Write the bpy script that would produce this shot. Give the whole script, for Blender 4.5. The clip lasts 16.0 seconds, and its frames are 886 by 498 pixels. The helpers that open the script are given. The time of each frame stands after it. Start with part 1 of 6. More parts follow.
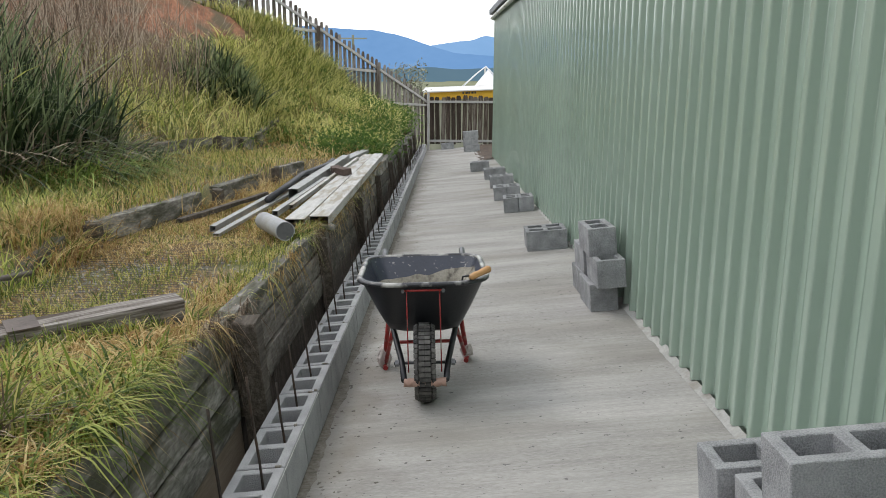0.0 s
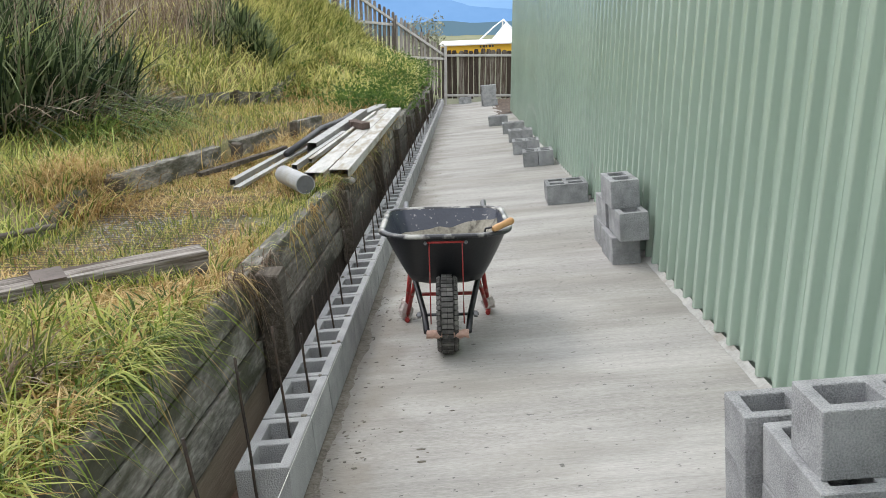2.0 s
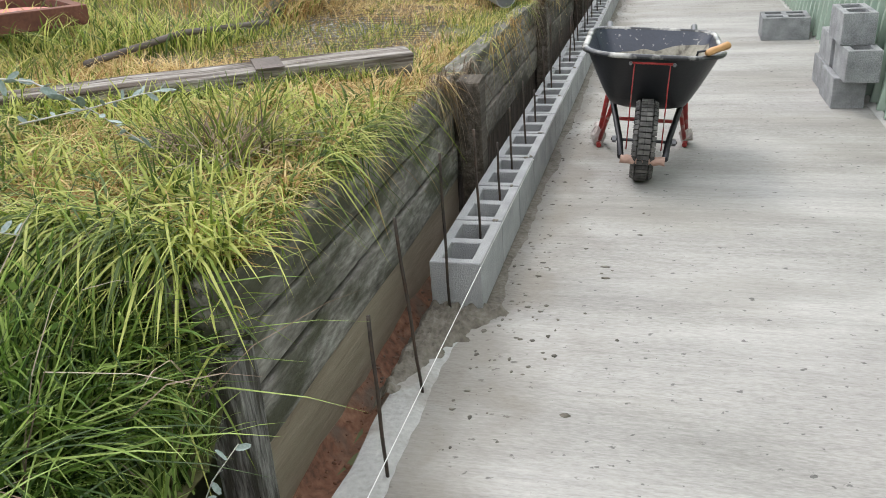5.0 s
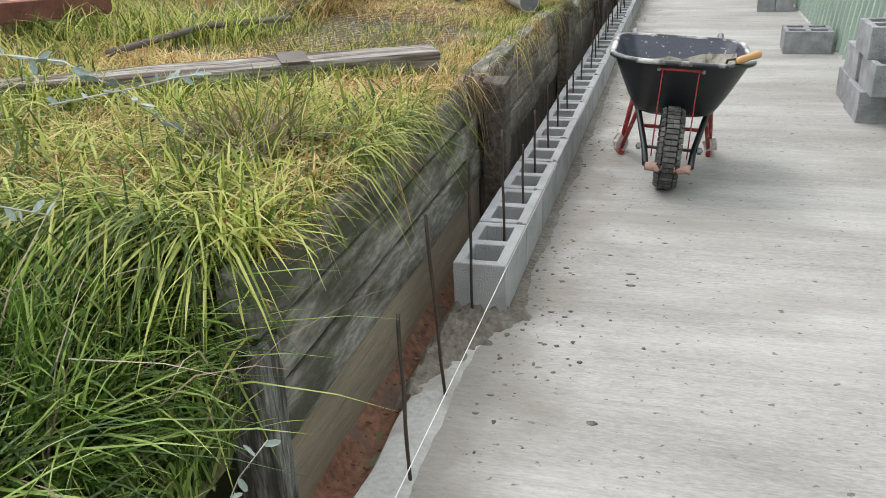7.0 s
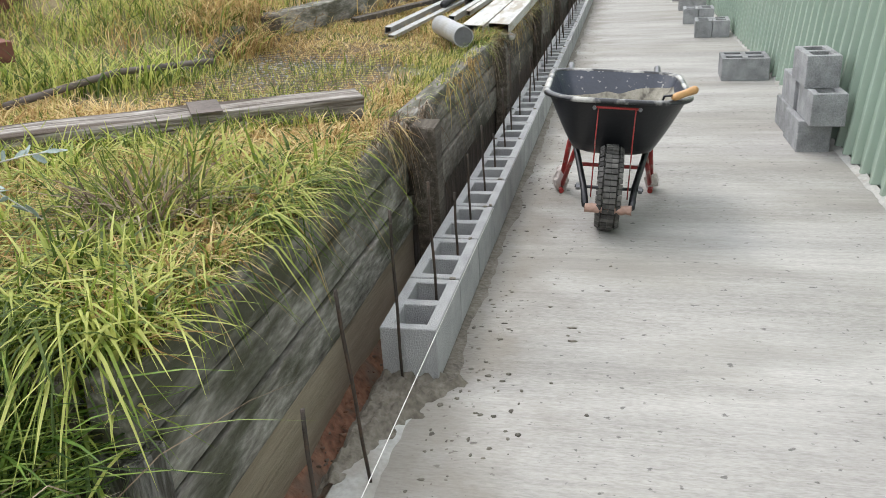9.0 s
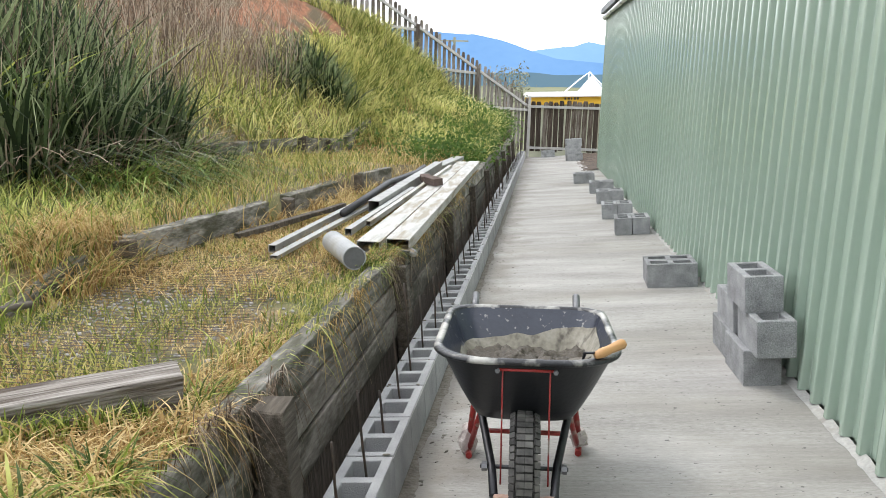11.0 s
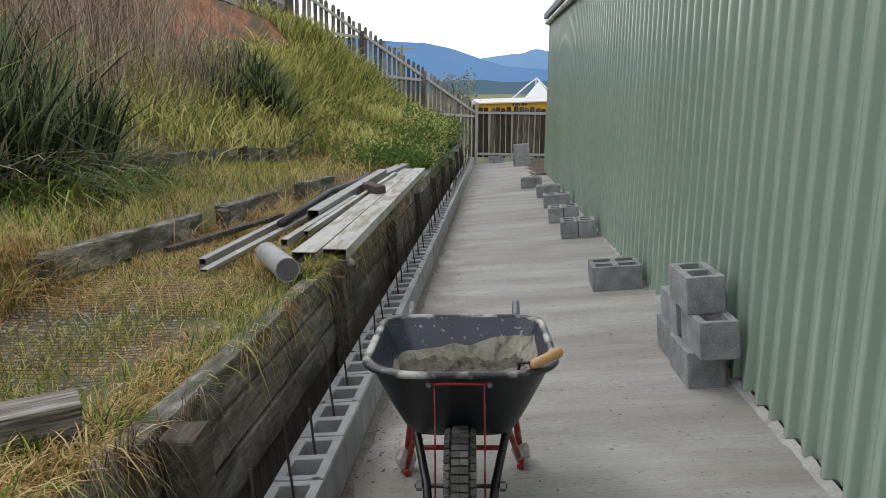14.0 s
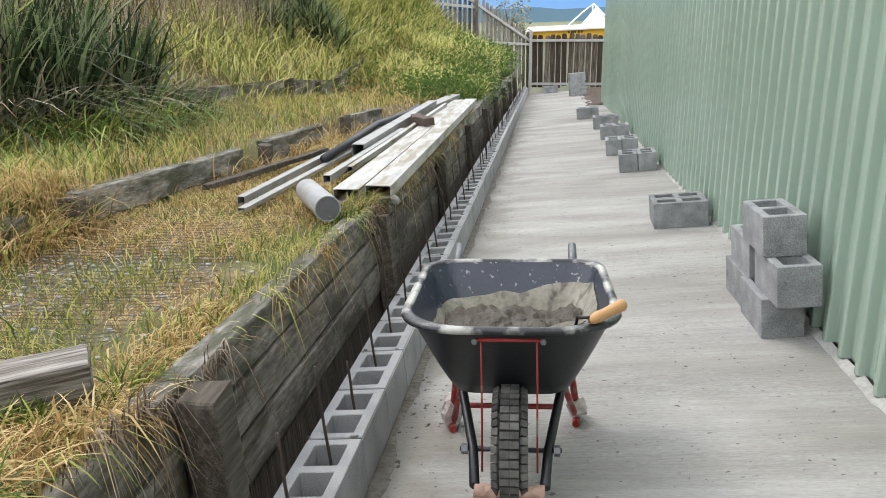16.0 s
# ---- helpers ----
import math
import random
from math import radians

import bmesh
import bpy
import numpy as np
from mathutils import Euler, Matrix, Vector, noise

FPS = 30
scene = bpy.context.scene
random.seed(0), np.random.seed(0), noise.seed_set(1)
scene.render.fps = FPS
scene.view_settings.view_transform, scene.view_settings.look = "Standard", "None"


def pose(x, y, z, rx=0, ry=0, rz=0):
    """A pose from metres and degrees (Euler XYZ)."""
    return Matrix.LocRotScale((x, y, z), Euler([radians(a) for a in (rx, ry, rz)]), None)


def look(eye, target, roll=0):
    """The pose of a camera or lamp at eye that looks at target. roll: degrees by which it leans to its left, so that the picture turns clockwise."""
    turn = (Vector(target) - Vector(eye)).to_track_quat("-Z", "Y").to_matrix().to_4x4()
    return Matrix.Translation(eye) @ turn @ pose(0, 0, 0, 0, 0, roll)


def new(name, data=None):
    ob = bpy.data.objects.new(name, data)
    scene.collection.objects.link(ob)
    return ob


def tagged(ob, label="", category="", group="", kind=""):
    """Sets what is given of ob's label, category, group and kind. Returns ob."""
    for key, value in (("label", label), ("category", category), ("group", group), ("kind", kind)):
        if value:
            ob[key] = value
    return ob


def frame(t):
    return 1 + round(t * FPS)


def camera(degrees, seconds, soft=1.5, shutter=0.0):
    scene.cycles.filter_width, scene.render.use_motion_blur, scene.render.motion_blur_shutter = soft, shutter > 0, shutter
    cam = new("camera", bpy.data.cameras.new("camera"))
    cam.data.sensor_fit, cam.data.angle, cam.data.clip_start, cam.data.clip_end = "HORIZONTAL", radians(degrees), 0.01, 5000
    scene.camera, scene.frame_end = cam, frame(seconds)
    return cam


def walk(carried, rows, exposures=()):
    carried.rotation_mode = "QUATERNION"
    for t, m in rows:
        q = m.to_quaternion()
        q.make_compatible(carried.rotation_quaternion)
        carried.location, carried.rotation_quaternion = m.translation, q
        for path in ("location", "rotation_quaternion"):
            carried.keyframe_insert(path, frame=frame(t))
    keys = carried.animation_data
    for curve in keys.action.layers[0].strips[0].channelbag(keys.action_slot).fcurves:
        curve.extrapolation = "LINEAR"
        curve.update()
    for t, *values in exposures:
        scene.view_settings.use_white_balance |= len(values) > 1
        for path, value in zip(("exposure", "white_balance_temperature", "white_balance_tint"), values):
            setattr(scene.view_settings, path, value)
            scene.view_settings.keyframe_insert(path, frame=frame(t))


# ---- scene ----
cam = camera(58.0, 16.0, soft=0.9)
# The slab falls 2.2 degrees along the path and 5.5 degrees away from the shed.
# SLAB turns places measured on the slab (x across, y along, z above it) into the level world.
SLAB = Matrix(((0.99545, 0.00187, -0.0953, 0), (0.00187, 0.99923, 0.03911, 0), (0.0953, -0.03911, 0.99468, 0), (0, 0, 0, 1)))
PATH = [
    (0, (0.134, -0.165, 1.52), (0.093, 1.801, 1.152), -5.3),
    (0.5, (0.126, -0.166, 1.516), (0.076, 1.793, 1.113), -5.3),
    (1, (0.125, -0.164, 1.513), (0.075, 1.79, 1.09), -5.5),
    (1.5, (0.119, -0.153, 1.51), (0.066, 1.795, 1.059), -5.6),
    (2, (0.102, -0.147, 1.495), (0.01, 1.795, 1.025), -5.7),
    (2.5, (0.09, -0.126, 1.468), (-0.094, 1.781, 0.894), -5.2),
    (3, (0.072, -0.167, 1.437), (-0.251, 1.688, 0.765), -4.3),
    (3.5, (0.053, -0.197, 1.433), (-0.382, 1.619, 0.716), -3.7),
    (4, (0.029, -0.208, 1.432), (-0.466, 1.582, 0.689), -3.1),
    (4.5, (0.011, -0.202, 1.425), (-0.5, 1.573, 0.659), -3.6),
    (5, (0.002, -0.196, 1.418), (-0.519, 1.552, 0.596), -4.4),
    (5.2, (0.001, -0.191, 1.417), (-0.518, 1.548, 0.575), -4.3),
    (7.3, (-0.081, -0.172, 1.38), (-0.609, 1.586, 0.586), -2.4),
    (7.5, (-0.08, -0.166, 1.381), (-0.584, 1.603, 0.594), -2.2),
    (8, (-0.035, -0.184, 1.403), (-0.485, 1.608, 0.637), -3.1),
    (10.3, (-0.043, 0.708, 1.414), (-0.413, 2.529, 0.675), -2.6),
    (10.5, (-0.038, 0.786, 1.434), (-0.358, 2.648, 0.777), -3.2),
    (11, (0.04, 1.021, 1.501), (-0.229, 2.973, 1.162), -3.8),
    (11.5, (0.063, 1.132, 1.503), (-0.167, 3.094, 1.192), -4.3),
    (12, (0.07, 1.155, 1.494), (-0.115, 3.123, 1.188), -4.6),
    (12.5, (0.105, 1.153, 1.483), (-0.044, 3.122, 1.167), -4.8),
    (13, (0.116, 1.165, 1.473), (-0.033, 3.134, 1.153), -5.2),
    (13.5, (0.115, 1.173, 1.473), (-0.034, 3.141, 1.147), -5.0),
    (14, (0.116, 1.178, 1.468), (-0.038, 3.145, 1.14), -4.8),
    (14.5, (0.115, 1.179, 1.462), (-0.061, 3.141, 1.117), -4.5),
    (15, (0.116, 1.182, 1.453), (-0.068, 3.138, 1.081), -4.5),
    (15.5, (0.127, 1.245, 1.443), (-0.11, 3.183, 1.01), -5.8),
    (16, (0.11, 1.484, 1.435), (-0.187, 3.403, 0.956), -5.8),
]
EXPOSURES = [(0.0, -0.25), (1.0, 0.05), (1.5, 0.12), (2.5, 0.25), (5.0, 0.36), (8.0, 0.34), (10.4, 0.4), (11.0, 0.36), (11.5, -0.36), (12.0, -1.0), (12.5, -1.1), (13.0, -0.97), (13.5, -0.75),
             (14.0, -0.55), (14.5, -0.35), (15.0, -0.12), (15.5, 0.15), (16.0, 0.32)]
walk(cam, [(t, SLAB @ look(eye, target, roll)) for t, eye, target, roll in PATH], EXPOSURES)

# ---- world and light ----
world = bpy.data.worlds.new("world")
scene.world = world
world.use_nodes = True
wn, wl = world.node_tree.nodes, world.node_tree.links
sky = wn.new("ShaderNodeTexSky")
sky.sky_type, sky.sun_disc = "NISHITA", False
sky.sun_elevation, sky.sun_rotation = radians(53), radians(-58)
veil = wn.new("ShaderNodeMixRGB")          # high, thin cloud over the clear sky
veil.inputs[0].default_value = 0.82
veil.inputs[2].default_value = (10.6, 10.8, 11.2, 1)
wl.new(sky.outputs[0], veil.inputs[1])
wl.new(veil.outputs[0], wn["Background"].inputs[0])
wn["Background"].inputs[1].default_value = 0.18
sun = new("sun", bpy.data.lights.new("sun", "SUN"))
sun.data.energy, sun.data.angle, sun.data.color = 0.95, radians(18), (1.0, 0.95, 0.87)
sun.matrix_world = look((-13, 8, 20), (0, 0, 0))


# ---- helpers ----
def S(x, y, z=0.0):
    return SLAB @ Vector((x, y, z))


def on_slab(x, y, z=0.0, rx=0, ry=0, rz=0):
    return SLAB @ pose(x, y, z, rx, ry, rz)


def mesh_of(bm, name, mat, smooth=False):
    me = bpy.data.meshes.new(name)
    bm.normal_update()
    bm.to_mesh(me)
    bm.free()
    if smooth:
        me.shade_smooth()
    if mat:
        me.materials.append(mat)
    return me


def part(name, bm, mat, parent, label="", smooth=False, m=None):
    ob = new(name, mesh_of(bm, name, mat, smooth))
    ob.parent = parent
    if m is not None:
        ob.matrix_basis = m
    return tagged(ob, label)


def share(name, me, parent, m, label=""):
    ob = new(name, me)
    ob.parent, ob.matrix_basis = parent, m
    return tagged(ob, label)


def thing(name, m, label, category, group="", kind=""):
    ob = new(name)
    ob.empty_display_size = 0.1
    ob.matrix_basis = m
    return tagged(ob, label, category, group, kind)


def solo(name, bm, mat, m, label, category, group="", kind="", smooth=False):
    ob = new(name, mesh_of(bm, name, mat, smooth))
    ob.matrix_basis = m
    return tagged(ob, label, category, group, kind)


def box(bm, x0, x1, y0, y1, z0, z1, bevel=0.0):
    made = bmesh.ops.create_cube(bm, size=1)["verts"]
    for v in made:
        v.co = Vector((x0 + (v.co.x + 0.5) * (x1 - x0), y0 + (v.co.y + 0.5) * (y1 - y0), z0 + (v.co.z + 0.5) * (z1 - z0)))
    if bevel:
        edges = list({e for v in made for e in v.link_edges})
        bmesh.ops.bevel(bm, geom=edges, offset=bevel, segments=2, affect="EDGES", profile=0.6)
    return made


def boxed(*a, **k):
    bm = bmesh.new()
    box(bm, *a, **k)
    return bm


def tube(bm, pts, r, n=10, cap=True, r_end=None):
    """A round bar along the points."""
    pts = [Vector(p) for p in pts]
    rings = []
    for i, p in enumerate(pts):
        d = (pts[min(i + 1, len(pts) - 1)] - pts[max(i - 1, 0)]).normalized()
        side = d.cross(Vector((0, 0, 1)) if abs(d.z) < 0.9 else Vector((1, 0, 0))).normalized()
        up = side.cross(d)
        rr = r if r_end is None else r + (r_end - r) * i / (len(pts) - 1)
        rings.append([bm.verts.new(p + rr * (math.cos(a) * side + math.sin(a) * up)) for a in (2 * math.pi * k / n for k in range(n))])
    for a, b in zip(rings, rings[1:]):
        for k in range(n):
            bm.faces.new((a[k], a[(k + 1) % n], b[(k + 1) % n], b[k]))
    if cap:
        bm.faces.new(rings[0][::-1])
        bm.faces.new(rings[-1])
    return bm


def tubed(pts, r, n=10, r_end=None):
    return tube(bmesh.new(), pts, r, n, True, r_end)


def hollow(bm, w, h, t, length):
    """A rectangular hollow section along y, from 0 to length, standing on z = 0."""
    out = [(-w / 2, 0), (w / 2, 0), (w / 2, h), (-w / 2, h)]
    inn = [(-w / 2 + t, t), (w / 2 - t, t), (w / 2 - t, h - t), (-w / 2 + t, h - t)]
    rings = [[bm.verts.new((x, y, z)) for x, z in prof] for prof in (out, inn) for y in (0, length)]
    o0, o1, i0, i1 = rings
    for k in range(4):
        j = (k + 1) % 4
        bm.faces.new((o0[k], o1[k], o1[j], o0[j]))
        bm.faces.new((i0[k], i0[j], i1[j], i1[k]))
        bm.faces.new((o0[k], o0[j], i0[j], i0[k]))
        bm.faces.new((o1[k], i1[k], i1[j], o1[j]))
    bmesh.ops.recalc_face_normals(bm, faces=bm.faces)
    return bm


def rough_timber(length, w, h, seed, cuts=14, wobble=0.006):
    """A weathered sleeper along y, centred on x, standing on z = 0."""
    bm = bmesh.new()
    box(bm, -w / 2, w / 2, 0, length, 0, h, 0.008)
    n = max(2, int(length * cuts / 2.4))
    for i in range(1, n):
        bmesh.ops.bisect_plane(bm, geom=bm.verts[:] + bm.edges[:] + bm.faces[:], plane_co=(0, length * i / n, 0), plane_no=(0, 1, 0))
    for v in bm.verts:
        q = noise.noise_vector(Vector((v.co.x * 9 + seed * 7.3, v.co.y * 2.3, v.co.z * 9)))
        v.co += Vector((q.x, q.y * 0.6, q.z)) * wobble
        if v.co.y < 0.03 or v.co.y > length - 0.03:
            v.co.y += noise.noise(Vector((v.co.x * 31 + seed, v.co.z * 31, seed * 3.1))) * 0.025
    return bm


# ---- materials ----
def material(name, colours, rough=0.8, metal=0.0, scale=6.0, stretch=(1, 1, 1), bump=0.3, bump_scale=60.0, fine=0.35, island=0.0, per_object=0.0, spec=0.5, stain=None, stain_scale=2.0, stain_edge=(0.5, 0.62), streak=None, leaf=0.0):
    """Colours from low to high over two scales of noise; island and per_object vary the value piece by piece; stain is a second colour in patches."""
    mat = bpy.data.materials.new(name)
    mat.use_nodes = True
    n, l = mat.node_tree.nodes, mat.node_tree.links
    b = n["Principled BSDF"]
    b.inputs["Roughness"].default_value, b.inputs["Metallic"].default_value = rough, metal
    b.inputs["Specular IOR Level"].default_value = spec
    co = n.new("ShaderNodeTexCoord")
    mp = n.new("ShaderNodeMapping")
    mp.inputs["Scale"].default_value = stretch
    l.new(co.outputs["Object"], mp.inputs[0])
    info = n.new("ShaderNodeObjectInfo")
    shift = n.new("ShaderNodeVectorMath")
    shift.operation = "SCALE"
    l.new(info.outputs["Random"], shift.inputs["Scale"])
    shift.inputs[0].default_value = (37, 19, 53)
    add = n.new("ShaderNodeVectorMath")
    l.new(mp.outputs[0], add.inputs[0])
    l.new(shift.outputs[0], add.inputs[1])
    big = n.new("ShaderNodeTexNoise")
    big.inputs["Scale"].default_value, big.inputs["Detail"].default_value = scale, 6
    small = n.new("ShaderNodeTexNoise")
    small.inputs["Scale"].default_value, small.inputs["Detail"].default_value = bump_scale, 5
    l.new(add.outputs[0], big.inputs["Vector"])
    l.new(add.outputs[0], small.inputs["Vector"])
    mix = n.new("ShaderNodeMath")
    mix.operation = "MULTIPLY_ADD"
    l.new(small.outputs[0], mix.inputs[0])
    mix.inputs[1].default_value = fine
    sub = n.new("ShaderNodeMath")
    sub.operation = "MULTIPLY_ADD"
    l.new(big.outputs[0], sub.inputs[0])
    sub.inputs[1].default_value, sub.inputs[2].default_value = 1.0 - fine * 0.3, -fine * 0.35
    l.new(sub.outputs[0], mix.inputs[2])
    value = mix.outputs[0]
    for amount, source in ((island, "Random Per Island"), (per_object, "Random")):
        if amount:
            node = n.new("ShaderNodeNewGeometry") if source == "Random Per Island" else info
            more = n.new("ShaderNodeMath")
            more.operation = "MULTIPLY_ADD"
            l.new(node.outputs[source], more.inputs[0])
            more.inputs[1].default_value = amount
            less = n.new("ShaderNodeMath")
            less.operation = "SUBTRACT"
            l.new(value, less.inputs[0])
            less.inputs[1].default_value = amount / 2
            l.new(less.outputs[0], more.inputs[2])
            value = more.outputs[0]
    ramp = n.new("ShaderNodeValToRGB")
    el = ramp.color_ramp.elements
    lo, hi = 0.25, 0.75
    while len(el) < len(colours):
        el.new(0.5)
    for i, c in enumerate(colours):
        el[i].position = lo + (hi - lo) * i / max(1, len(colours) - 1)
        el[i].color = (*c, 1)
    l.new(value, ramp.inputs[0])
    out = ramp.outputs[0]
    if stain:
        pn = n.new("ShaderNodeTexNoise")
        pn.inputs["Scale"].default_value, pn.inputs["Detail"].default_value = stain_scale, 7
        pm = n.new("ShaderNodeMapping")
        pm.inputs["Location"].default_value = (3.1, 7.7, 1.3)
        pm.inputs["Scale"].default_value = streak or (1, 1, 1)
        l.new(add.outputs[0], pm.inputs[0])
        l.new(pm.outputs[0], pn.inputs["Vector"])
        pr = n.new("ShaderNodeValToRGB")
        pr.color_ramp.elements[0].position, pr.color_ramp.elements[1].position = stain_edge
        l.new(pn.outputs[0], pr.inputs[0])
        sm = n.new("ShaderNodeMixRGB")
        l.new(pr.outputs[0], sm.inputs[0])
        l.new(out, sm.inputs[1])
        sm.inputs[2].default_value = (*stain, 1)
        out = sm.outputs[0]
    l.new(out, b.inputs["Base Color"])
    if bump:
        bp = n.new("ShaderNodeBump")
        bp.inputs["Strength"].default_value, bp.inputs["Distance"].default_value = bump, 0.01
        l.new(small.outputs[0], bp.inputs["Height"])
        l.new(bp.outputs[0], b.inputs["Normal"])
    if leaf:                                   # light that shines through thin leaves
        tr = n.new("ShaderNodeBsdfTranslucent")
        l.new(out, tr.inputs[0])
        ms = n.new("ShaderNodeMixShader")
        ms.inputs[0].default_value = leaf
        l.new(b.outputs[0], ms.inputs[1])
        l.new(tr.outputs[0], ms.inputs[2])
        l.new(ms.outputs[0], n["Material Output"].inputs[0])
    return mat


M = {}
M["slab"] = material("slab_concrete", [(0.25, 0.24, 0.221), (0.363, 0.35, 0.33), (0.46, 0.447, 0.425)], 0.85, scale=1.3, stretch=(0.6, 2.2, 1), bump=0.5, bump_scale=70, fine=0.6, stain=(0.27, 0.255, 0.225), stain_scale=1.1, stain_edge=(0.5, 0.78), streak=(1.2, 0.8, 1))


def broom(mat):
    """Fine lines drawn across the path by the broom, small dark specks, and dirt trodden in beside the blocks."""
    n, l = mat.node_tree.nodes, mat.node_tree.links
    b = n["Principled BSDF"]
    old = b.inputs["Base Color"].links[0].from_socket
    co = n.new("ShaderNodeTexCoord")
    for size, depth, low, high, edge in (((4, 190, 1), 4, 0.92, 1.06, (0.3, 0.7)), ((1.6, 34, 1), 8, 0.94, 1.04, (0.36, 0.62)), ((26, 34, 1), 4, 1.0, 0.42, (0.655, 0.70)), ((1.1, 3.4, 1), 9, 0.88, 1.09, (0.32, 0.62))):
        mp = n.new("ShaderNodeMapping")
        mp.inputs["Scale"].default_value = size
        l.new(co.outputs["Object"], mp.inputs[0])
        tx = n.new("ShaderNodeTexNoise")
        tx.inputs["Scale"].default_value, tx.inputs["Detail"].default_value = 1.0, depth
        l.new(mp.outputs[0], tx.inputs["Vector"])
        rg = n.new("ShaderNodeMapRange")
        for k, q in enumerate((edge[0], edge[1], low, high)):
            rg.inputs[k + 1].default_value = q
        l.new(tx.outputs[0], rg.inputs[0])
        mx = n.new("ShaderNodeMixRGB")
        mx.blend_type = "MULTIPLY"
        mx.inputs[0].default_value = 1.0
        l.new(old, mx.inputs[1])
        l.new(rg.outputs[0], mx.inputs[2])
        old = mx.outputs[0]
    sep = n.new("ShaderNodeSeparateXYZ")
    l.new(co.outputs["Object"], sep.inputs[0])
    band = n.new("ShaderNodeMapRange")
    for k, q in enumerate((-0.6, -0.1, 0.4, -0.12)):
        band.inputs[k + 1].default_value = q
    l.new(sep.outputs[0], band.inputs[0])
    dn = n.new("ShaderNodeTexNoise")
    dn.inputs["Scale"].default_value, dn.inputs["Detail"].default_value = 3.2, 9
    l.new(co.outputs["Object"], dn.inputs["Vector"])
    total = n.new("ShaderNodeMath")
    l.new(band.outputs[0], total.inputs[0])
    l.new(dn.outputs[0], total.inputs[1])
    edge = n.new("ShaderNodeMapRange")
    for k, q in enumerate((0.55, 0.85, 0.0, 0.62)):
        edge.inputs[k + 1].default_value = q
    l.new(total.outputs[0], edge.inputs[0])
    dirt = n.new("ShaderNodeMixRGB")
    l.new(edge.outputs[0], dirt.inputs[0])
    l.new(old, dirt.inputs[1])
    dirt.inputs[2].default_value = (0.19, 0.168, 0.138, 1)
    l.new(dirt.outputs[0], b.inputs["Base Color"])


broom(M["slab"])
M["footing"] = material("footing_concrete", [(0.31, 0.305, 0.285), (0.4, 0.395, 0.375), (0.49, 0.48, 0.455)], 0.9, scale=6, bump=0.7, bump_scale=60, fine=0.7, stain=(0.26, 0.235, 0.2), stain_scale=5, stain_edge=(0.52, 0.7))
M["block"] = material("concrete_block", [(0.17, 0.174, 0.178), (0.30, 0.305, 0.31), (0.43, 0.435, 0.44)], 0.93, scale=9, bump=0.8, bump_scale=180, fine=0.8, per_object=0.16)
M["course_block"] = material("laid_concrete_block", [(0.26, 0.263, 0.266), (0.35, 0.353, 0.356), (0.435, 0.438, 0.438)], 0.93, scale=7, bump=0.7, bump_scale=190, fine=0.5, per_object=0.14)
M["mortar"] = material("grey_mortar", [(0.085, 0.072, 0.055), (0.15, 0.132, 0.105), (0.22, 0.2, 0.168)], 0.75, scale=14, bump=1.0, bump_scale=55, fine=0.7)
M["wet_mortar"] = material("wet_mortar", [(0.042, 0.034, 0.024), (0.1, 0.084, 0.062)], 0.55, scale=18, bump=1.0, bump_scale=60, fine=0.8)
M["clod"] = material("dark_debris", [(0.08, 0.073, 0.06), (0.2, 0.18, 0.15)], 0.9, scale=40, bump=0.5, island=0.4)
M["clay"] = material("red_clay", [(0.075, 0.038, 0.025), (0.185, 0.088, 0.052), (0.27, 0.145, 0.09)], 0.95, scale=7, bump=1.0, bump_scale=40, fine=0.8, stain=(0.13, 0.095, 0.07), stain_scale=5)
M["dark_soil"] = material("dark_brown_soil", [(0.035, 0.026, 0.019), (0.085, 0.062, 0.046), (0.16, 0.115, 0.085)], 0.95, scale=6, bump=1.0, bump_scale=30, fine=0.8)
M["bank_clay"] = material("bank_clay", [(0.13, 0.065, 0.04), (0.30, 0.135, 0.075), (0.42, 0.225, 0.14)], 0.95, scale=2, bump=1.0, bump_scale=14, fine=0.8, stain=(0.13, 0.1, 0.06), stain_scale=1.8, stain_edge=(0.46, 0.6))
M["soil"] = material("thatched_soil", [(0.07, 0.056, 0.03), (0.17, 0.133, 0.07), (0.31, 0.25, 0.135)], 0.97, scale=2.2, bump=1.0, bump_scale=40, fine=0.7, stain=(0.11, 0.12, 0.042), stain_scale=1.3, stain_edge=(0.45, 0.62))
M["gravel"] = material("blue_metal_gravel", [(0.2, 0.2, 0.2), (0.34, 0.33, 0.32), (0.46, 0.45, 0.43)], 0.9, scale=20, bump=0.8, bump_scale=80, island=0.5)
M["sleeper"] = material("weathered_sleeper", [(0.04, 0.034, 0.027), (0.118, 0.102, 0.082), (0.24, 0.22, 0.19)], 0.92, scale=3.0, stretch=(3.2, 0.8, 3.2), bump=0.9, bump_scale=16, fine=0.7, per_object=0.25, stain=(0.055, 0.05, 0.034), stain_scale=2.6)
# paler sleeper timber for the first bay, the top course and the terrace edging
M["pale_sleeper"] = material("pale_weathered_sleeper", [(0.065, 0.06, 0.05), (0.19, 0.178, 0.155), (0.36, 0.345, 0.31)], 0.92, scale=3.4, stretch=(3.2, 0.9, 3.2), bump=0.9, bump_scale=18, fine=0.8, per_object=0.15, stain=(0.07, 0.07, 0.045), stain_scale=3.4, stain_edge=(0.46, 0.6))
M["end_post"] = material("checked_grey_post", [(0.035, 0.032, 0.028), (0.17, 0.163, 0.152), (0.33, 0.32, 0.3)], 0.94, scale=7, stretch=(7, 0.8, 7), bump=1.0, bump_scale=20, fine=0.9, stain=(0.06, 0.055, 0.045), stain_scale=5)
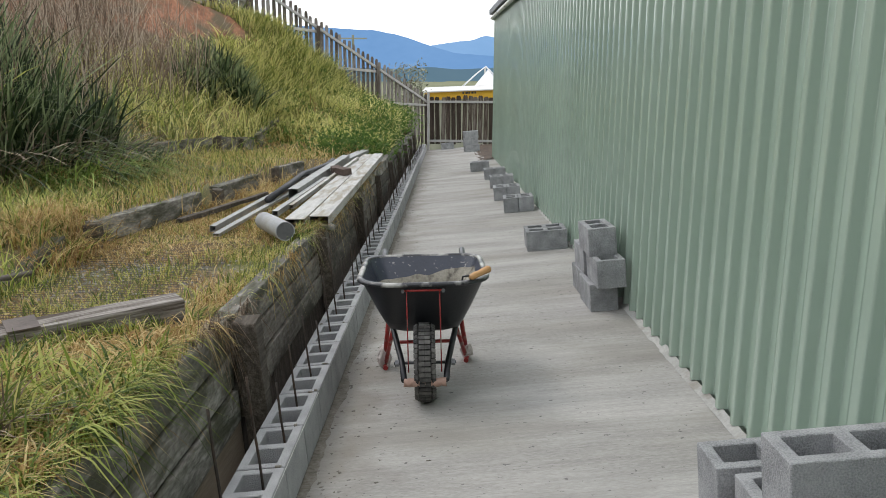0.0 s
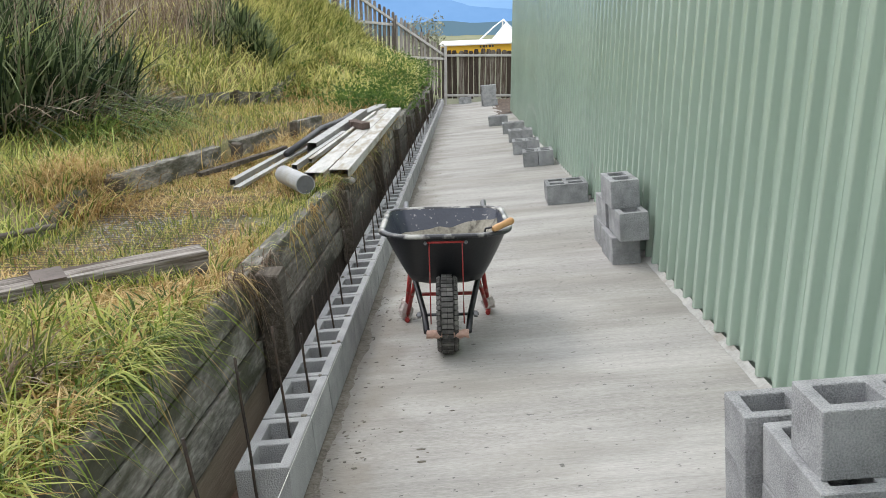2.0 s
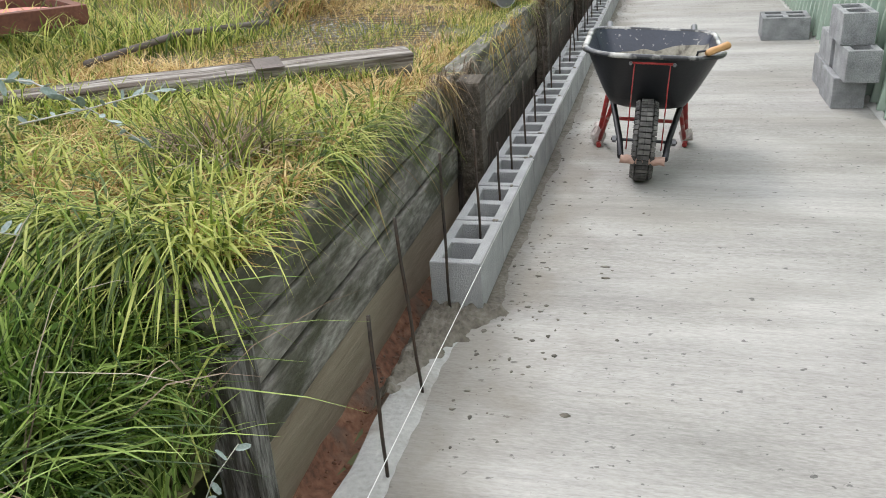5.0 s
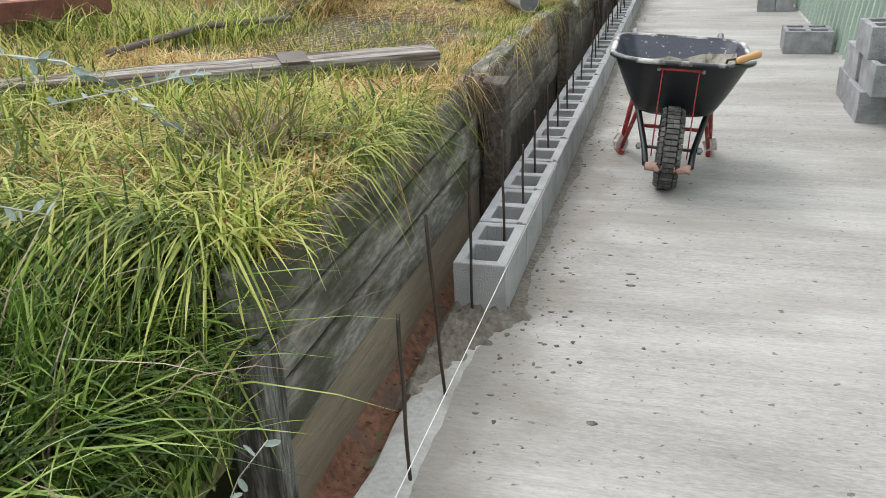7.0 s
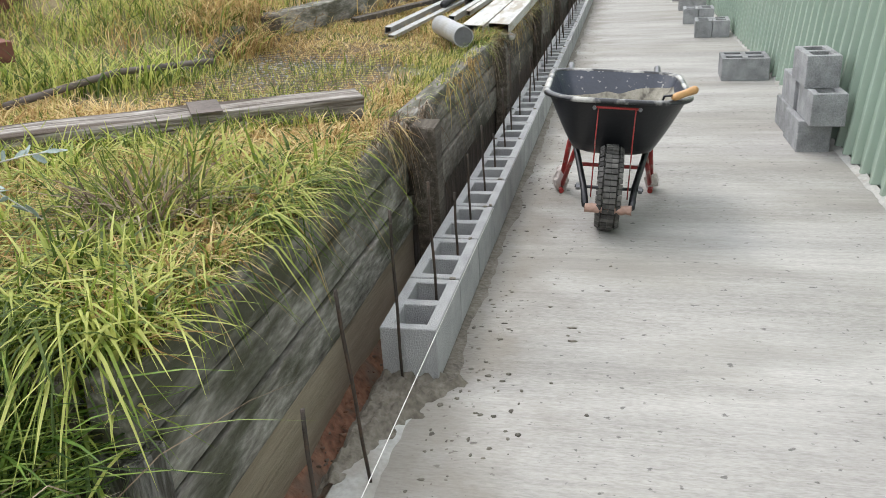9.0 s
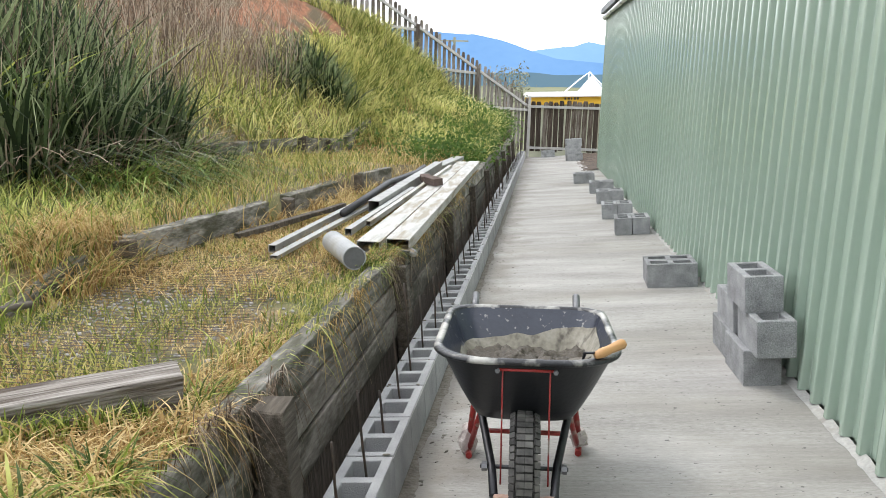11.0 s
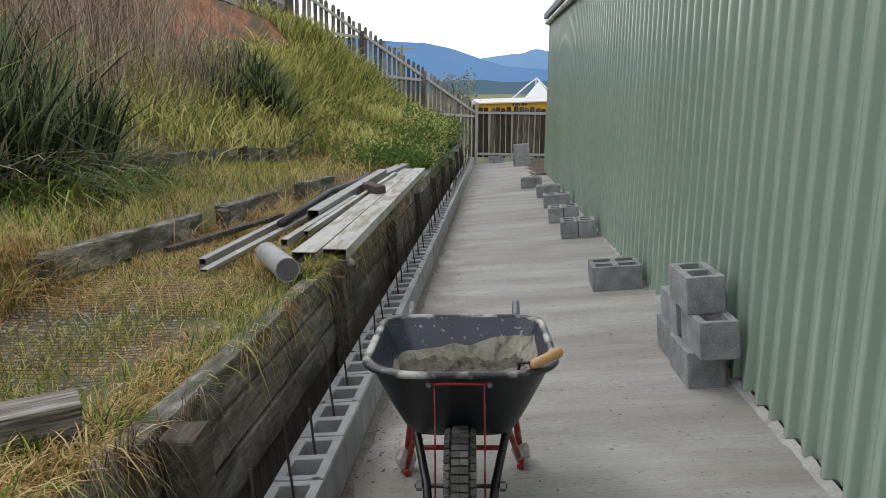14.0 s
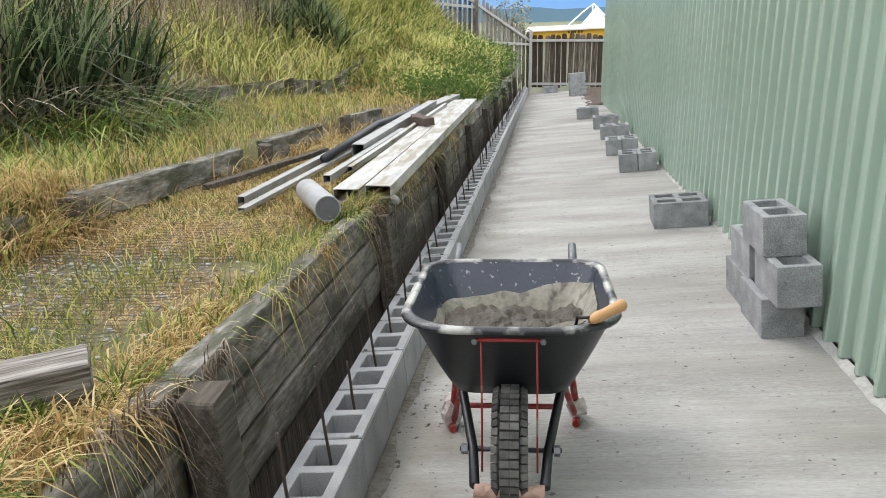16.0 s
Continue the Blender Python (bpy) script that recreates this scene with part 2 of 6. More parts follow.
M["dark_timber"] = material("dark_old_timber", [(0.035, 0.028, 0.021), (0.08, 0.066, 0.05), (0.155, 0.133, 0.108)], 0.94, scale=5, stretch=(7, 7, 0.7), bump=0.9, bump_scale=14, fine=0.5, per_object=0.15)
M["tan_board"] = material("tan_base_board", [(0.23, 0.185, 0.13), (0.35, 0.295, 0.22)], 0.92, scale=4, stretch=(5, 0.5, 5), bump=0.5, bump_scale=20)
M["grey_beam"] = material("silvered_beam", [(0.05, 0.04, 0.032), (0.23, 0.205, 0.18), (0.42, 0.4, 0.37)], 0.9, scale=4, stretch=(8, 0.5, 8), bump=1.0, bump_scale=13, fine=0.9, stain=(0.07, 0.052, 0.038), stain_scale=3, stain_edge=(0.48, 0.58))
M["picket"] = material("grey_picket", [(0.075, 0.06, 0.05), (0.15, 0.128, 0.11), (0.27, 0.25, 0.23)], 0.92, scale=4, stretch=(6, 6, 0.7), bump=0.5, bump_scale=20, per_object=0.6)
M["brown_picket"] = material("brown_picket", [(0.03, 0.021, 0.015), (0.075, 0.054, 0.04), (0.19, 0.165, 0.14)], 0.92, scale=4, stretch=(9, 9, 0.6), bump=0.5, bump_scale=20, per_object=0.5)
M["rail"] = material("pale_fence_rail", [(0.36, 0.345, 0.33), (0.5, 0.485, 0.465)], 0.9, scale=5, bump=0.4, bump_scale=25)
M["shed"] = material("green_sheeting", [(0.29, 0.375, 0.303), (0.335, 0.425, 0.348), (0.375, 0.465, 0.387)], 0.16, scale=0.8, stretch=(1, 1, 0.35), bump=0.012, bump_scale=5, fine=0.2, spec=1.0)
M["unseen_wall"] = material("dull_brown_wall", [(0.1, 0.085, 0.07), (0.2, 0.17, 0.14)], 0.9, scale=2, bump=0.3)
M["gutter"] = material("dark_gutter", [(0.04, 0.045, 0.045), (0.07, 0.075, 0.075)], 0.45, scale=3, bump=0.05)
M["white_pvc"] = material("white_downpipe", [(0.7, 0.7, 0.69), (0.8, 0.8, 0.79)], 0.4, scale=3, bump=0.05)
M["rebar"] = material("rusty_rebar", [(0.035, 0.03, 0.028), (0.07, 0.055, 0.045), (0.12, 0.075, 0.05)], 0.7, metal=0.4, scale=12, bump=0.5, bump_scale=90)
M["string"] = material("white_string", [(0.7, 0.7, 0.68), (0.78, 0.78, 0.76)], 0.8, bump=0)
M["black_plastic"] = material("black_tray_plastic", [(0.008, 0.009, 0.011), (0.016, 0.017, 0.02)], 0.38, scale=4, bump=0.08, bump_scale=60)
M["splashed"] = material("cement_splashed_plastic", [(0.012, 0.013, 0.016), (0.035, 0.036, 0.04)], 0.3, scale=6, bump=0.3, bump_scale=60, stain=(0.42, 0.41, 0.38), stain_scale=7.5, stain_edge=(0.47, 0.58))
M["inner_tray"] = material("cement_smeared_plastic", [(0.018, 0.022, 0.036), (0.035, 0.042, 0.062)], 0.28, scale=4, bump=0.15, bump_scale=60, fine=0.4, stain=(0.22, 0.22, 0.215), stain_scale=38, stain_edge=(0.63, 0.67))
M["red_paint"] = material("red_painted_steel", [(0.26, 0.02, 0.018), (0.36, 0.035, 0.03)], 0.45, scale=9, bump=0.1, stain=(0.3, 0.26, 0.22), stain_scale=14, stain_edge=(0.58, 0.7))
M["dark_steel"] = material("dark_frame_steel", [(0.03, 0.03, 0.033), (0.06, 0.06, 0.065)], 0.4, metal=0.6, scale=9, bump=0.1)
M["grip"] = material("grey_grip", [(0.12, 0.125, 0.13), (0.2, 0.2, 0.21)], 0.35, metal=0.3, scale=12, bump=0.1)
M["tyre"] = material("dusty_rubber", [(0.02, 0.02, 0.02), (0.05, 0.048, 0.045)], 0.85, scale=20, bump=0.3, stain=(0.2, 0.19, 0.17), stain_scale=13, stain_edge=(0.56, 0.7))
M["tread"] = material("dusty_tread", [(0.04, 0.039, 0.037), (0.1, 0.096, 0.09), (0.17, 0.163, 0.15)], 0.9, scale=16, bump=0.2, island=0.3)
M["dried"] = material("dried_cement", [(0.17, 0.158, 0.125), (0.27, 0.252, 0.205), (0.36, 0.34, 0.29)], 0.9, scale=9, bump=0.5, bump_scale=50, fine=0.6, stain=(0.1, 0.09, 0.075), stain_scale=7, stain_edge=(0.55, 0.7), streak=(3, 3, 0.5))
M["wrap"] = material("dirty_plastic_wrap", [(0.42, 0.36, 0.34), (0.6, 0.55, 0.52)], 0.3, scale=18, bump=1.0, bump_scale=40)
M["card"] = material("brown_wrap", [(0.33, 0.19, 0.14), (0.48, 0.33, 0.27)], 0.6, scale=18, bump=1.0, bump_scale=50)
M["pine_handle"] = material("varnished_wood", [(0.45, 0.24, 0.09), (0.58, 0.34, 0.15)], 0.45, scale=8, stretch=(1, 6, 6), bump=0.1)
M["galv"] = material("galvanised_steel", [(0.32, 0.32, 0.3), (0.46, 0.455, 0.425), (0.57, 0.56, 0.53)], 0.5, metal=0.35, scale=5, stretch=(4, 0.6, 4), bump=0.1, bump_scale=20, stain=(0.27, 0.235, 0.17), stain_scale=3)
M["galv_in"] = material("dull_tube_steel", [(0.3, 0.3, 0.29), (0.46, 0.46, 0.44)], 0.5, metal=0.5, scale=7, bump=0.1, per_object=0.2)
M["grey_pvc"] = material("grey_pvc_pipe", [(0.26, 0.27, 0.28), (0.44, 0.45, 0.455)], 0.4, scale=5, bump=0.1, stain=(0.3, 0.29, 0.26), stain_scale=4)
M["black_poly"] = material("black_poly_pipe", [(0.015, 0.015, 0.017), (0.03, 0.03, 0.033)], 0.5, scale=6, bump=0.1)
M["brick"] = material("brown_brick", [(0.07, 0.05, 0.042), (0.13, 0.09, 0.075)], 0.9, scale=14, bump=0.6, bump_scale=80)
M["rust"] = material("brown_rusted_steel", [(0.075, 0.03, 0.02), (0.14, 0.055, 0.035), (0.2, 0.085, 0.055)], 0.75, metal=0.2, scale=8, bump=0.4, bump_scale=60)
M["faded_red"] = material("faded_red_plastic", [(0.42, 0.13, 0.1), (0.52, 0.2, 0.16)], 0.6, scale=6, bump=0.2)
M["rust_rod"] = material("weathered_rod", [(0.09, 0.075, 0.065), (0.17, 0.14, 0.125)], 0.75, metal=0.2, scale=8, bump=0.3)
M["stone"] = material("pale_stone", [(0.26, 0.24, 0.21), (0.42, 0.4, 0.37)], 0.9, scale=9, bump=0.6, bump_scale=60)
M["grass"] = material("green_grass", [(0.1, 0.14, 0.03), (0.31, 0.335, 0.08), (0.58, 0.52, 0.19)], 0.6, scale=1.2, bump=0, fine=0.2, island=0.8, spec=0.25, leaf=0.5)
M["lush"] = material("lush_grass", [(0.06, 0.1, 0.015), (0.235, 0.31, 0.05), (0.53, 0.55, 0.16)], 0.5, scale=1.2, bump=0, fine=0.2, island=0.85, spec=0.35, leaf=0.45)
M["rank"] = material("rank_grass", [(0.035, 0.075, 0.012), (0.15, 0.26, 0.043), (0.38, 0.49, 0.14)], 0.45, scale=1.2, bump=0, fine=0.2, island=0.9, spec=0.4, leaf=0.4)
M["straw"] = material("dry_grass", [(0.26, 0.155, 0.055), (0.52, 0.36, 0.145), (0.74, 0.59, 0.31)], 0.7, scale=1.5, bump=0, fine=0.2, island=0.7, spec=0.2, leaf=0.4)
M["bank"] = material("bank_grass", [(0.15, 0.185, 0.04), (0.5, 0.52, 0.155), (0.82, 0.76, 0.34)], 0.55, scale=0.7, bump=0, fine=0.2, island=0.9, spec=0.3, leaf=0.5)
M["stalk"] = material("dead_stalks", [(0.11, 0.08, 0.058), (0.27, 0.2, 0.145), (0.5, 0.42, 0.33)], 0.8, scale=1, bump=0, fine=0.2, island=0.7, spec=0.2, leaf=0.3)
M["strap"] = material("strappy_leaves", [(0.018, 0.032, 0.013), (0.085, 0.125, 0.047), (0.28, 0.33, 0.17)], 0.42, scale=1, bump=0, fine=0.2, island=0.9, spec=0.4, leaf=0.45)
M["weed"] = material("soft_weed_leaves", [(0.045, 0.1, 0.02), (0.095, 0.165, 0.035), (0.17, 0.25, 0.06)], 0.55, scale=1, bump=0, fine=0.2, island=0.4, spec=0.3, leaf=0.5)
M["gum_leaf"] = material("grey_green_leaves", [(0.19, 0.25, 0.22), (0.28, 0.34, 0.31), (0.36, 0.41, 0.38)], 0.6, scale=3, bump=0.1, island=0.3)
M["gum_stem"] = material("pale_twig", [(0.36, 0.36, 0.31), (0.5, 0.49, 0.43)], 0.7, scale=9, bump=0.2)
M["far_tree"] = material("far_tree_leaves", [(0.16, 0.17, 0.12), (0.26, 0.27, 0.2), (0.36, 0.36, 0.28)], 0.8, scale=1, bump=0, island=0.4)
M["far_ground"] = material("far_paddock", [(0.1, 0.12, 0.05), (0.18, 0.18, 0.09)], 0.95, scale=0.05, bump=0)
M["yellow"] = material("yellow_fascia", [(0.62, 0.34, 0.015), (0.72, 0.42, 0.03)], 0.5, scale=2, bump=0)
M["pale_roof"] = material("pale_roof_sheet", [(0.55, 0.53, 0.5), (0.68, 0.66, 0.63)], 0.6, scale=1, bump=0)
M["white_sail"] = material("white_canvas", [(0.72, 0.73, 0.75), (0.82, 0.83, 0.84)], 0.7, scale=1, bump=0)
M["dark_letters"] = material("dark_lettering", [(0.05, 0.045, 0.03), (0.08, 0.07, 0.05)], 0.6, bump=0)


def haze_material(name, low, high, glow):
    """Dull forest seen through blue air; the haze is painted in as tint and emission."""
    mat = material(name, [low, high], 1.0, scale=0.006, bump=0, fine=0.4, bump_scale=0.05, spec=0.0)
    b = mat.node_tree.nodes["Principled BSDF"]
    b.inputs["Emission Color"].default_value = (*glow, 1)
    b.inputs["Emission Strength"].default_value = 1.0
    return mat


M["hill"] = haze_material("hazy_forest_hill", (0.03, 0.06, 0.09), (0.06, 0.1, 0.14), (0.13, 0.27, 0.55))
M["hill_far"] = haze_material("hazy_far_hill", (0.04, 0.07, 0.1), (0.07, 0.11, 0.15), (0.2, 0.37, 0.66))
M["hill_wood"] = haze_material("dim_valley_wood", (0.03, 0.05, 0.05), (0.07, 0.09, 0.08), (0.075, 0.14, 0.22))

# ---- lie of the land (slab coordinates) ----
YS = np.arange(-6, 26.01, 0.1)
XS = -np.concatenate([np.arange(1.0, 4.6, 0.06), np.arange(4.6, 15, 0.16)])
FENCE_A, FENCE_B, FENCE_C = (-0.55, 24.9, 0.45), (-4.7, 19.6, 3.5), (-11.0, 15.6, 6.1)


def row2(y):
    return min(-2.45 + (y - 5) * 0.09, -1.12)


def row3(y):
    return min(float(np.interp(y, [6, 8, 11, 17, 24], [-4.8, -4.25, -3.62, -3.2, -2.0])), row2(y) - 0.25)


def fence_foot(y):
    """x and slab height of the ground under the fence at y."""
    x = np.interp(y, [-6, 10, 15.6, 19.6, 24.9, 26], [-14, -12, -11, -4.7, -0.75, -0.7])
    # unseen bank under y 9.5, lowered to let sky light reach the shed
    level = np.interp(y, [-6, 5, 9.5, 11.5, 15.6, 18.4, 19.6, 22.3, 24.3, 24.9, 26], [1.6, 2.0, 4.6, 5.45, 4.9, 3.25, 2.75, 1.2, -0.2, -0.75, -0.9])
    return float(x), float((level - 0.0953 * x + 0.03911 * y) / 0.99468)


def smooth(a, b, v):
    q = np.clip((v - a) / (b - a), 0, 1)
    return q * q * (3 - 2 * q)


def land():
    grid = np.zeros((len(YS), len(XS)))
    for i, y in enumerate(YS):
        r2, r3 = row2(y), row3(y)
        fx, fz = fence_foot(y)
        s2 = 0.19 * float((1 - smooth(11, 14, y)) * smooth(4.2, 5.2, y))
        s3 = 0.2 * float(1 - smooth(15, 18, y))
        z2 = 0.61 + 0.06 * (-1 - r2) + 0.45 * float(smooth(14, 20, y)) * float(1 - smooth(22, 25, y))
        z3 = z2 + s2 + 0.1 * (r2 - r3) + 0.55 * float(smooth(13, 19, y)) * float(1 - smooth(21.5, 25, y))
        r3 = max(r3, fx + 0.2)
        px = [-0.9, r2 + 0.03, r2 - 0.03, r3 + 0.03, r3 - 0.03, (r3 + fx) / 2, fx, fx - 4]
        pz = [0.635 - 0.08 * float(smooth(3.0, 3.4, y)), z2, z2 + s2, z3, z3 + s3, z3 + s3 + (fz - z3 - s3) * float(0.56 + 0.2 * smooth(14, 19, y)), fz, fz + 0.3]
        line = np.interp(-XS, [-q for q in px], pz)
        near = float(smooth(1.17, 1.27, y))
        low = 0.22 + 0.25 * (-1 - XS)
        grid[i] = np.where(XS > -2.9, low + (line - low) * near, line * smooth(-2.9, -4.2, XS) + (1 - smooth(-2.9, -4.2, XS)) * (low + (line - low) * near))
        for k, x in enumerate(XS):
            steep = float(smooth(-3.0, -5.0, x))
            grid[i, k] += noise.noise(Vector((x * 1.3, y * 1.3, 0))) * (0.035 + 0.12 * steep) + noise.noise(Vector((x * 5, y * 5, 3))) * (0.012 + 0.03 * steep)
    return grid


LAND = land()


def land_z(x, y):
    """Height over the slab plane, for arrays."""
    fy = np.clip((np.asarray(y) - YS[0]) / 0.1, 0, len(YS) - 1.001)
    fx = np.interp(-np.asarray(x), -XS, np.arange(len(XS)))
    fx = np.clip(fx, 0, len(XS) - 1.001)
    i, k = fy.astype(int), fx.astype(int)
    a, b = fy - i, fx - k
    return LAND[i, k] * (1 - a) * (1 - b) + LAND[i + 1, k] * a * (1 - b) + LAND[i, k + 1] * (1 - a) * b + LAND[i + 1, k + 1] * a * b


SLAB3 = np.array([[SLAB[i][j] for j in range(3)] for i in range(3)])


def lay(x, y, lift=0.0):
    x, y = np.asarray(x, float), np.asarray(y, float)
    return np.stack([x, y, land_z(x, y) + lift], 1) @ SLAB3.T


def raw_mesh(name, verts, faces, mats, index=None, smooth_shade=False):
    me = bpy.data.meshes.new(name)
    me.from_pydata(verts, [], faces)
    for mt in mats:
        me.materials.append(mt)
    if index is not None:
        me.polygons.foreach_set("material_index", np.asarray(index, np.int32))
    if smooth_shade:
        me.shade_smooth()
    return me


def is_clay(x, y):
    """The bare clay face high on the bank, below the fence."""
    z = float(land_z([x], [y])[0]) + 0.35 * noise.noise(Vector((x * 1.2, y * 1.2, 9))) + 0.15 * noise.noise(Vector((x * 4, y * 4, 2)))
    return z > float(np.interp(y, [11, 14, 18], [2.7, 2.85, 3.02])) and 10.8 < y + 0.5 * noise.noise(Vector((x * 2, y * 2, 5))) < 18.6 and x > fence_foot(y)[0] + 0.1


def build_terrain():
    ny, nx = len(YS), len(XS)
    xx, yy = np.meshgrid(XS, YS)
    pts = np.stack([xx.ravel(), yy.ravel(), LAND.ravel()], 1) @ SLAB3.T
    faces, index = [], []
    for i in range(ny - 1):
        for k in range(nx - 1):
            faces.append((i * nx + k, (i + 1) * nx + k, (i + 1) * nx + k + 1, i * nx + k + 1))
            x, y = XS[k], YS[i]
            index.append(1 if is_clay(x, y) else 0)
    ob = new("ground", raw_mesh("ground", pts.tolist(), faces, [M["soil"], M["bank_clay"]], index, True))
    tagged(ob, "terraced grassy garden bank with a bare red clay face below the fence", "ground", kind="structure")


build_terrain()

# the wide ground under and round the place, out to the horizon
bm = bmesh.new()
cols = [-3000, -60, -13, -1.02, -0.79, 1.6, 12, 60, 3000]
rows = [-3000, -60, -8, 0, 8, 16, 25.3, 27, 60, 3000]
gridv = {}
for x in cols:
    for y in rows:
        near = S(max(-1.2, min(2, x)), max(-8, min(25.3, y)), -0.16)
        drop = 0 if y < 26 else (0.5 if y < 50 else 3.6)
        gridv[x, y] = bm.verts.new((x, y, near.z - drop))
for xa, xb in zip(cols, cols[1:]):
    for ya, yb in zip(rows, rows[1:]):
        bm.faces.new((gridv[xa, ya], gridv[xb, ya], gridv[xb, yb], gridv[xa, yb]))
solo("ground", bm, M["far_ground"], Matrix(), "dull green and brown paddock reaching the hills", "ground", kind="structure")

# trench of red clay between the slab and the sleeper wall
bm = bmesh.new()
n_y, n_x = 260, 8
verts = []
for i in range(n_y + 1):
    y = -3 + 28 * i / n_y
    for k in range(n_x + 1):
        x = -1.04 + 0.28 * k / n_x
        u = k / n_x
        z = -0.10 - 0.05 * math.sin(math.pi * u) + 0.115 * max(0, 1 - u * 2.0) + 0.03 * noise.noise(Vector((x * 14, y * 9, 1))) + 0.02 * noise.noise(Vector((x * 40, y * 31, 4)))
        verts.append(bm.verts.new((x, y, z)))
for i in range(n_y):
    for k in range(n_x):
        a = i * (n_x + 1) + k
        bm.faces.new((verts[a], verts[a + 1], verts[a + n_x + 2], verts[a + n_x + 1]))
solo("trench", bm, M["clay"], SLAB.copy(), "narrow trench of crumbly red clay beside the slab", "trench", kind="structure", smooth=True)

# slab: a broomed sheet with a paler footing strip along its edge
bm = bmesh.new()
ny, nx = 240, 16
for z, flip in ((0, False), (-0.14, True)):
    vs = []
    for i in range(ny + 1):
        y = -3 + 27.75 * i / ny
        for k in range(nx + 1):
            x = -0.785 + 2.06 * k / nx
            ragged = 0.012 * noise.noise(Vector((y * 6, 0.3, 2))) if k == 0 else 0
            h = 0 if flip else 0.0035 * noise.noise(Vector((x * 1.5, y * 1.1, 0))) + 0.001 * noise.noise(Vector((x * 4, y * 30, 7)))
            vs.append(bm.verts.new((x + ragged, y, z + h)))
    for i in range(ny):
        for k in range(nx):
            a = i * (nx + 1) + k
            f = (vs[a], vs[a + 1], vs[a + nx + 2], vs[a + nx + 1])
            bm.faces.new(f[::-1] if flip else f)
    if not flip:
        top = vs
    else:
        rim = [k for k in range(nx + 1)] + [i * (nx + 1) + nx for i in range(1, ny + 1)] + [ny * (nx + 1) + k for k in range(nx - 1, -1, -1)] + [i * (nx + 1) for i in range(ny - 1, 0, -1)]
        for a, b in zip(rim, rim[1:] + rim[:1]):
            bm.faces.new((top[a], top[b], vs[b], vs[a])[::-1])
bmesh.ops.recalc_face_normals(bm, faces=bm.faces)
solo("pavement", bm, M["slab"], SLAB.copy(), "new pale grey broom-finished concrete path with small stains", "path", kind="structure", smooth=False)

bm = bmesh.new()
prev = None
for i in range(260):
    y = -3 + 5.2 * i / 259
    inner = -0.655 + 0.02 * noise.noise(Vector((y * 3, 4, 1))) + 0.01 * noise.noise(Vector((y * 17, 2, 1)))
    rim = -0.783 + 0.012 * noise.noise(Vector((y * 6, 0.3, 2)))
    row = [bm.verts.new((rim + (inner - rim) * k / 6, y, 0.0055 + 0.003 * noise.noise(Vector((y * 22, k * 2.1, 6))) if 0 < k < 6 else 0.001)) for k in range(7)]
    if prev:
        for k in range(6):
            bm.faces.new((prev[k], prev[k + 1], row[k + 1], row[k]))
    prev = row
solo("footing", bm, M["footing"], SLAB.copy(), "paler rough strip of footing concrete along the slab edge", "footing", kind="structure", smooth=True)
bm = bmesh.new()
vs = {}
for i in range(40):
    for k in range(14):
        x, y = 0.72 + 0.7 * k / 13, 18.9 + 5.9 * i / 39
        h = 0.045 * float(np.clip((x - 0.86 + 0.05 * noise.noise(Vector((y * 2, 1, 1)))) * 4, -0.1, 1)) * (0.6 + 0.4 * noise.noise(Vector((x * 5, y * 4, 1)))) + 0.03 * noise.noise(Vector((x * 17, y * 14, 1)))
        vs[i, k] = bm.verts.new((x, y, h if k else -0.03))
for i in range(39):
    for k in range(13):
        bm.faces.new((vs[i, k], vs[i, k + 1], vs[i + 1, k + 1], vs[i + 1, k]))
solo("soil_bank", bm, M["dark_soil"], SLAB.copy(), "crumbly brown soil heaped between slab and shed corner", "soil", kind="structure", smooth=True)


